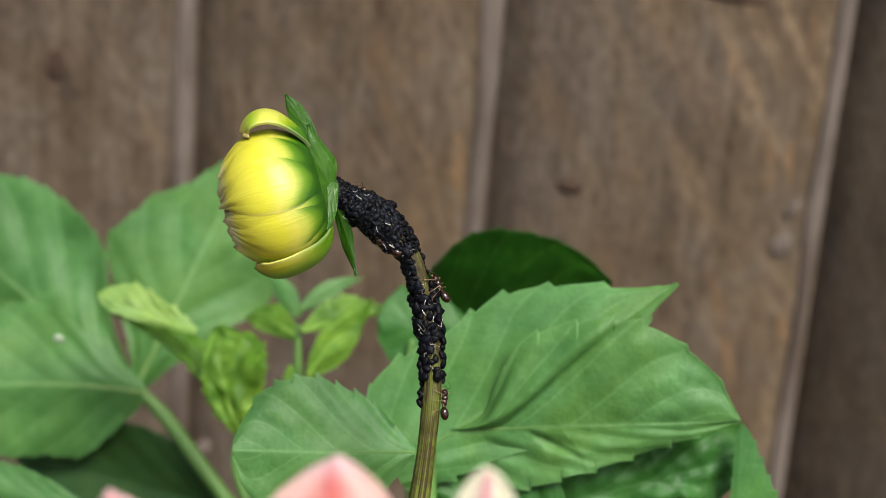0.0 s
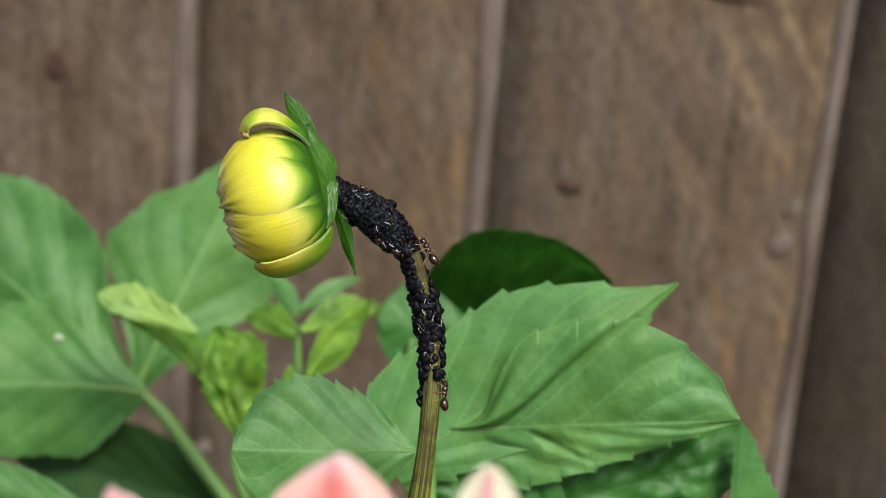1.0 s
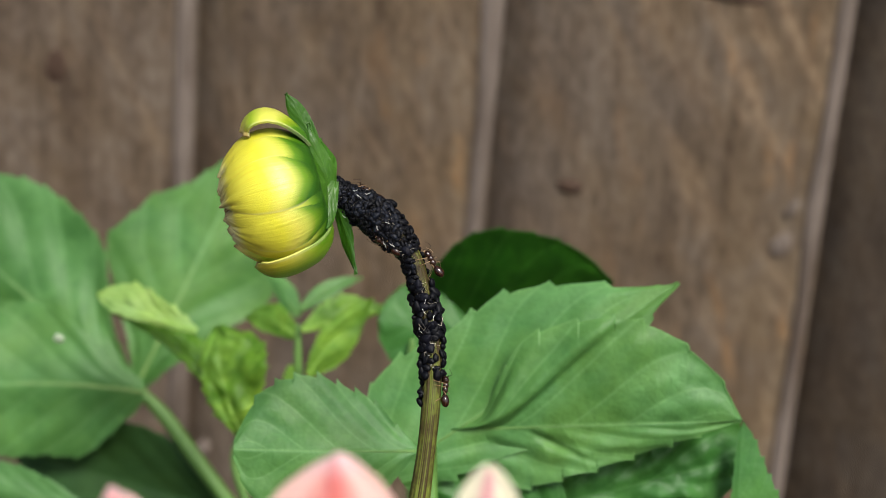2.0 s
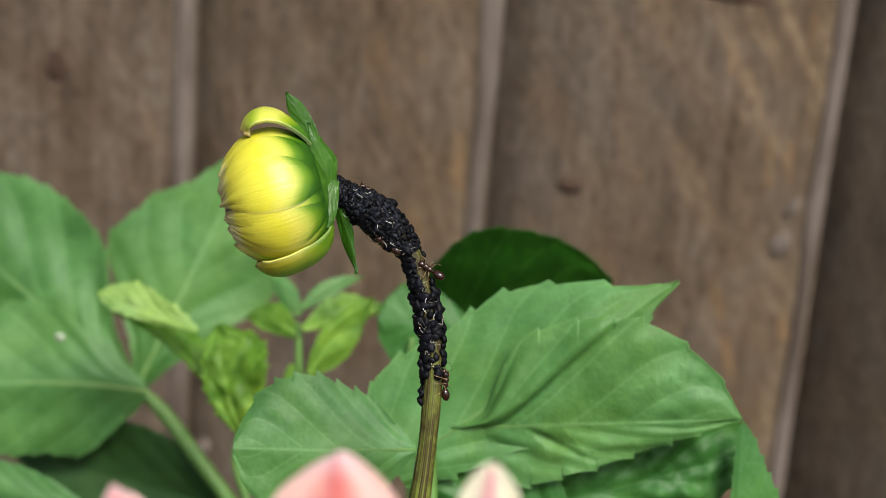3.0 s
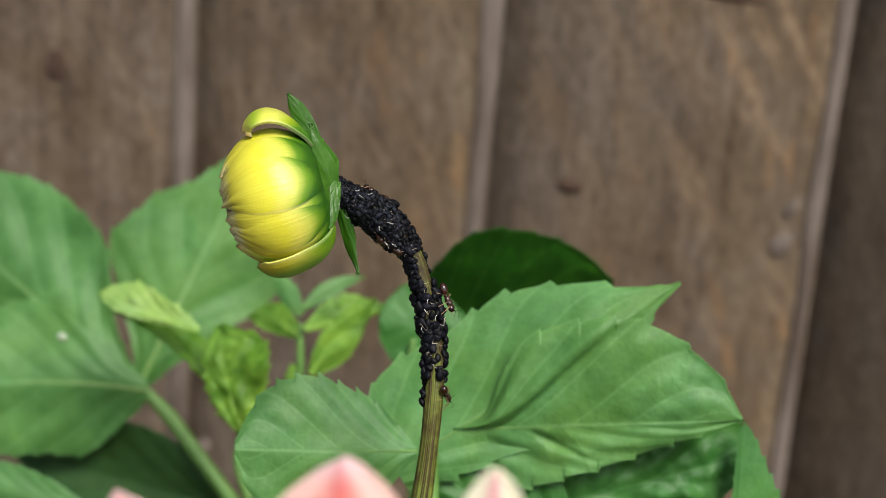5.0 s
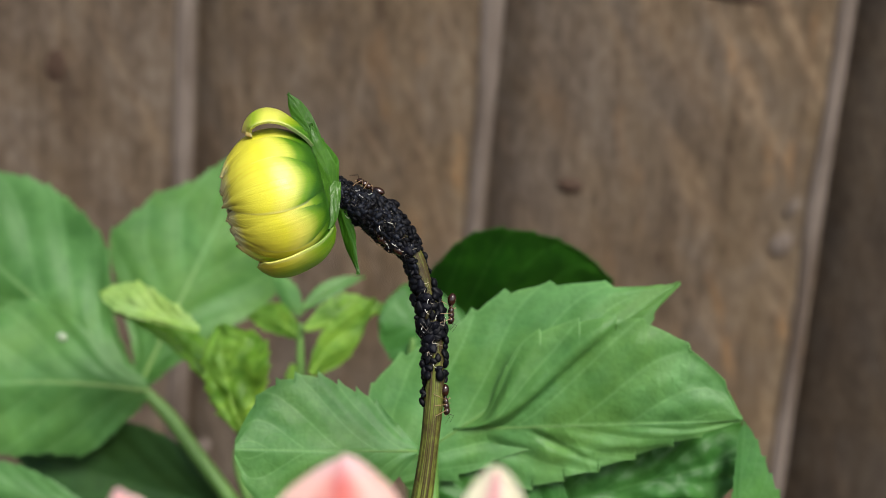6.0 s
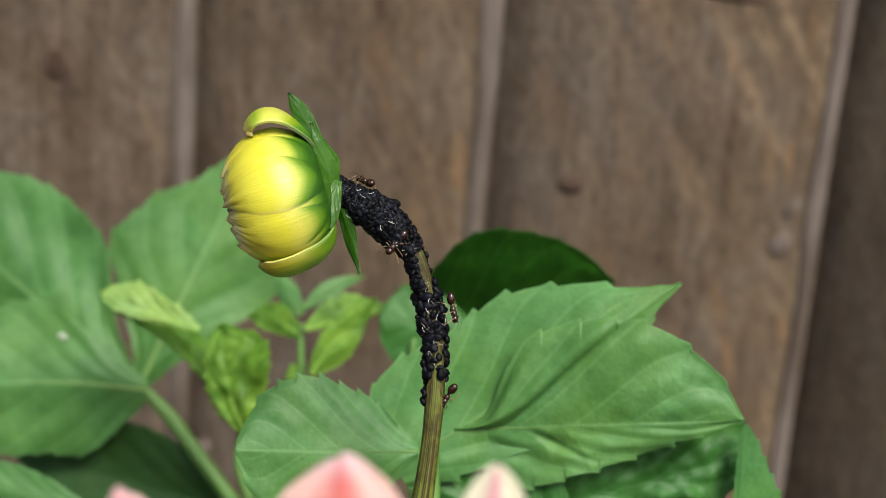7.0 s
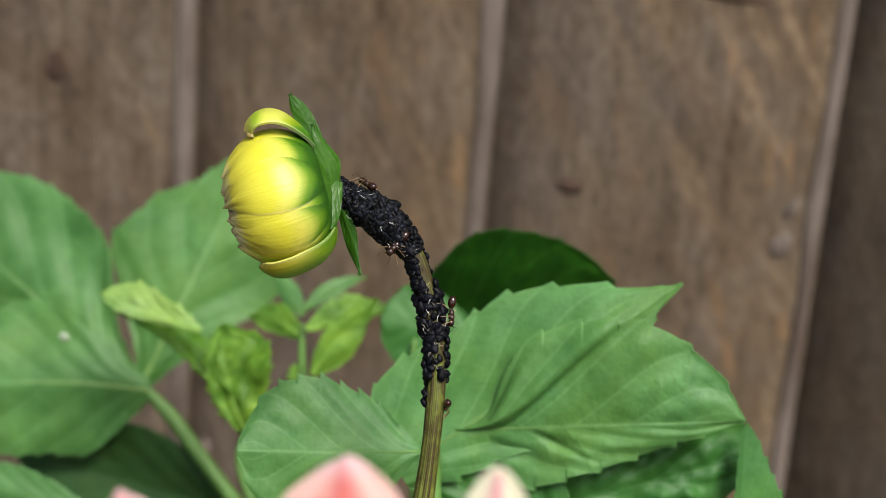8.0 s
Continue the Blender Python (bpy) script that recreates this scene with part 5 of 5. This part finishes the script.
    walk(ANT_TOP, [
        (0.0, ant_pose(-10.00, 7.44, -1.6, (-0.86, 0.51, 0.00), (0.5, 0.8, -0.3))),
        (1.0, ant_pose(-10.13, 7.60, -1.6, (-0.86, 0.51, 0.00), (0.5, 0.8, -0.3))),
        (1.5, ant_pose(-10.27, 7.68, -1.6, (-0.86, 0.51, 0.00), (0.5, 0.8, -0.3))),
        (3.0, ant_pose(-10.16, 7.68, -1.5, (-0.86, 0.51, 0.00), (0.5, 0.8, -0.3))),
        (3.5, ant_pose(-9.82, 7.52, -1.5, (-0.86, 0.51, 0.00), (0.5, 0.8, -0.3))),
        (4.0, ant_pose(-9.80, 7.20, -1.8, (-0.84, 0.54, 0.00), (0.5, 0.8, -0.4))),
        (4.5, ant_pose(-9.61, 7.28, -1.6, (-0.83, 0.56, 0.00), (0.5, 0.8, -0.3))),
        (5.8, ant_pose(-10.68, 8.48, -0.6, (-0.89, 0.45, 0.00), (0.4, 0.9, 0))),
        (6.0, ant_pose(-10.76, 8.64, -0.6, (-0.89, 0.45, 0.00), (0.4, 0.9, 0))),
        (6.4, ant_pose(-11.11, 8.88, -0.5, (-0.91, 0.42, 0.00), (0.4, 0.9, 0))),
        (6.8, ant_pose(-11.43, 9.20, -0.5, (-0.91, 0.42, -1.0), (0.4, 0.9, 0))),
        (7.0, ant_pose(-11.56, 9.36, -0.5, (-0.94, 0.34, -1.4), (0.3, 0.9, 0))),
        (7.4, ant_pose(-11.60, 9.44, -0.5, (-0.89, 0.45, -1.5), (0.3, 0.9, 0))),
        (7.7, ant_pose(-11.46, 9.28, -0.5, (-0.88, 0.48, -1.5), (0.3, 0.9, 0))),
        (8.0, ant_pose(-11.34, 9.12, -0.5, (-0.88, 0.48, -1.4), (0.3, 0.9, 0)))])
    walk(ANT_UNDER, [
        (0.0, ant_pose(-7.60, 0.32, 1.7, (-0.82, 0.57, 0.10), (-0.4, -0.5, 0.8))),
        (4.5, ant_pose(-7.77, 0.32, 1.7, (-0.82, 0.57, 0.10), (-0.4, -0.5, 0.8))),
        (6.0, ant_pose(-7.72, 0.42, 1.7, (-0.83, 0.56, 0.10), (-0.4, -0.5, 0.8))),
        (6.4, ant_pose(-7.70, 0.50, 2.2, (-0.85, 0.52, 0.10), (-0.4, -0.5, 0.8))),
        (6.8, ant_pose(-7.15, 0.65, 2.5, (-0.69, -0.72, 0.10), (-0.5, -0.4, 0.8))),
        (7.2, ant_pose(-6.85, 0.70, 2.5, (-0.63, -0.78, 0.10), (-0.5, -0.4, 0.8))),
        (7.6, ant_pose(-6.75, 0.75, 2.5, (-0.52, -0.85, 0.10), (-0.5, -0.4, 0.8))),
        (8.0, ant_pose(-6.95, 0.65, 2.5, (-0.67, -0.74, 0.10), (-0.5, -0.4, 0.8)))])
    sway = ((0.0, 0.0), (0.5, -0.08), (1.0, 0.0), (1.5, -0.1), (3.0, 0.25), (3.5, 0.25), (4.0, 0.6), (4.5, 0.7), (6.0, 0.62), (6.5, 1.1), (7.0, 0.65),
            (7.5, 0.65), (8.0, 1.0))
    for leaf_at, across, rise in ((3, 0.78, 0.4), (6, 0.48, 0.25), (7, 0.42, 0.15)):
        ob = LEAVES[leaf_at]
        still = ob.location.copy()
        walk(ob, [(t, Matrix.Translation(still + (RIGHT * across + UP * rise) * MM * k)) for t, k in sway])
    # the leaves behind the stem and the open flower nod a little in the air
    nod = ((0.0, -0.12, 0.0), (0.5, -0.16, 0.02), (1.0, -0.12, 0.05), (1.5, 0.08, -0.05), (3.0, -0.08, 0.08), (3.5, 0.0, 0.0), (4.0, 0.14, -0.09),
           (4.5, 0.05, -0.04), (6.0, -0.09, 0.0), (6.5, 0.38, -0.34), (7.0, 0.0, -0.15), (7.5, 0.08, -0.06), (8.0, 0.12, -0.06))
    for leaf_at in (0, 1, 2):
        ob = LEAVES[leaf_at]
        still = ob.location.copy()
        walk(ob, [(t, Matrix.Translation(still + (RIGHT * a + UP * b) * MM)) for t, a, b in nod])
    still = PINK_FLOWER.location.copy()
    walk(PINK_FLOWER, [(t, Matrix.Translation(still + (RIGHT * a + UP * b) * MM)) for t, a, b in (
        (0.0, -0.12, 0.05), (0.5, 0.05, 0.10), (1.0, 0.10, 0.08), (1.5, 0.0, 0.10), (3.0, 0.10, 0.15), (3.5, 0.0, 0.0), (4.0, 0.0, -0.06),
        (4.5, 0.12, -0.20), (6.0, 0.15, 0.0), (6.5, -0.08, 0.06), (7.0, 0.0, 0.06), (7.5, 0.15, -0.06), (8.0, 0.08, 0.0))])
    step_legs(ANT_UP, ((0.0, 0.95), (2.0, 3.5), (3.8, 5.8)), 0.0)
    step_legs(ANT_LOW, ((0.5, 1.2), (1.7, 2.8), (4.4, 5.8), (6.8, 8.0)), 1.0)
    step_legs(ANT_TOP, ((4.0, 5.8), (6.4, 7.2)), 2.0)
    step_legs(ANT_UNDER, ((6.4, 7.8),), 3.0)


motions()
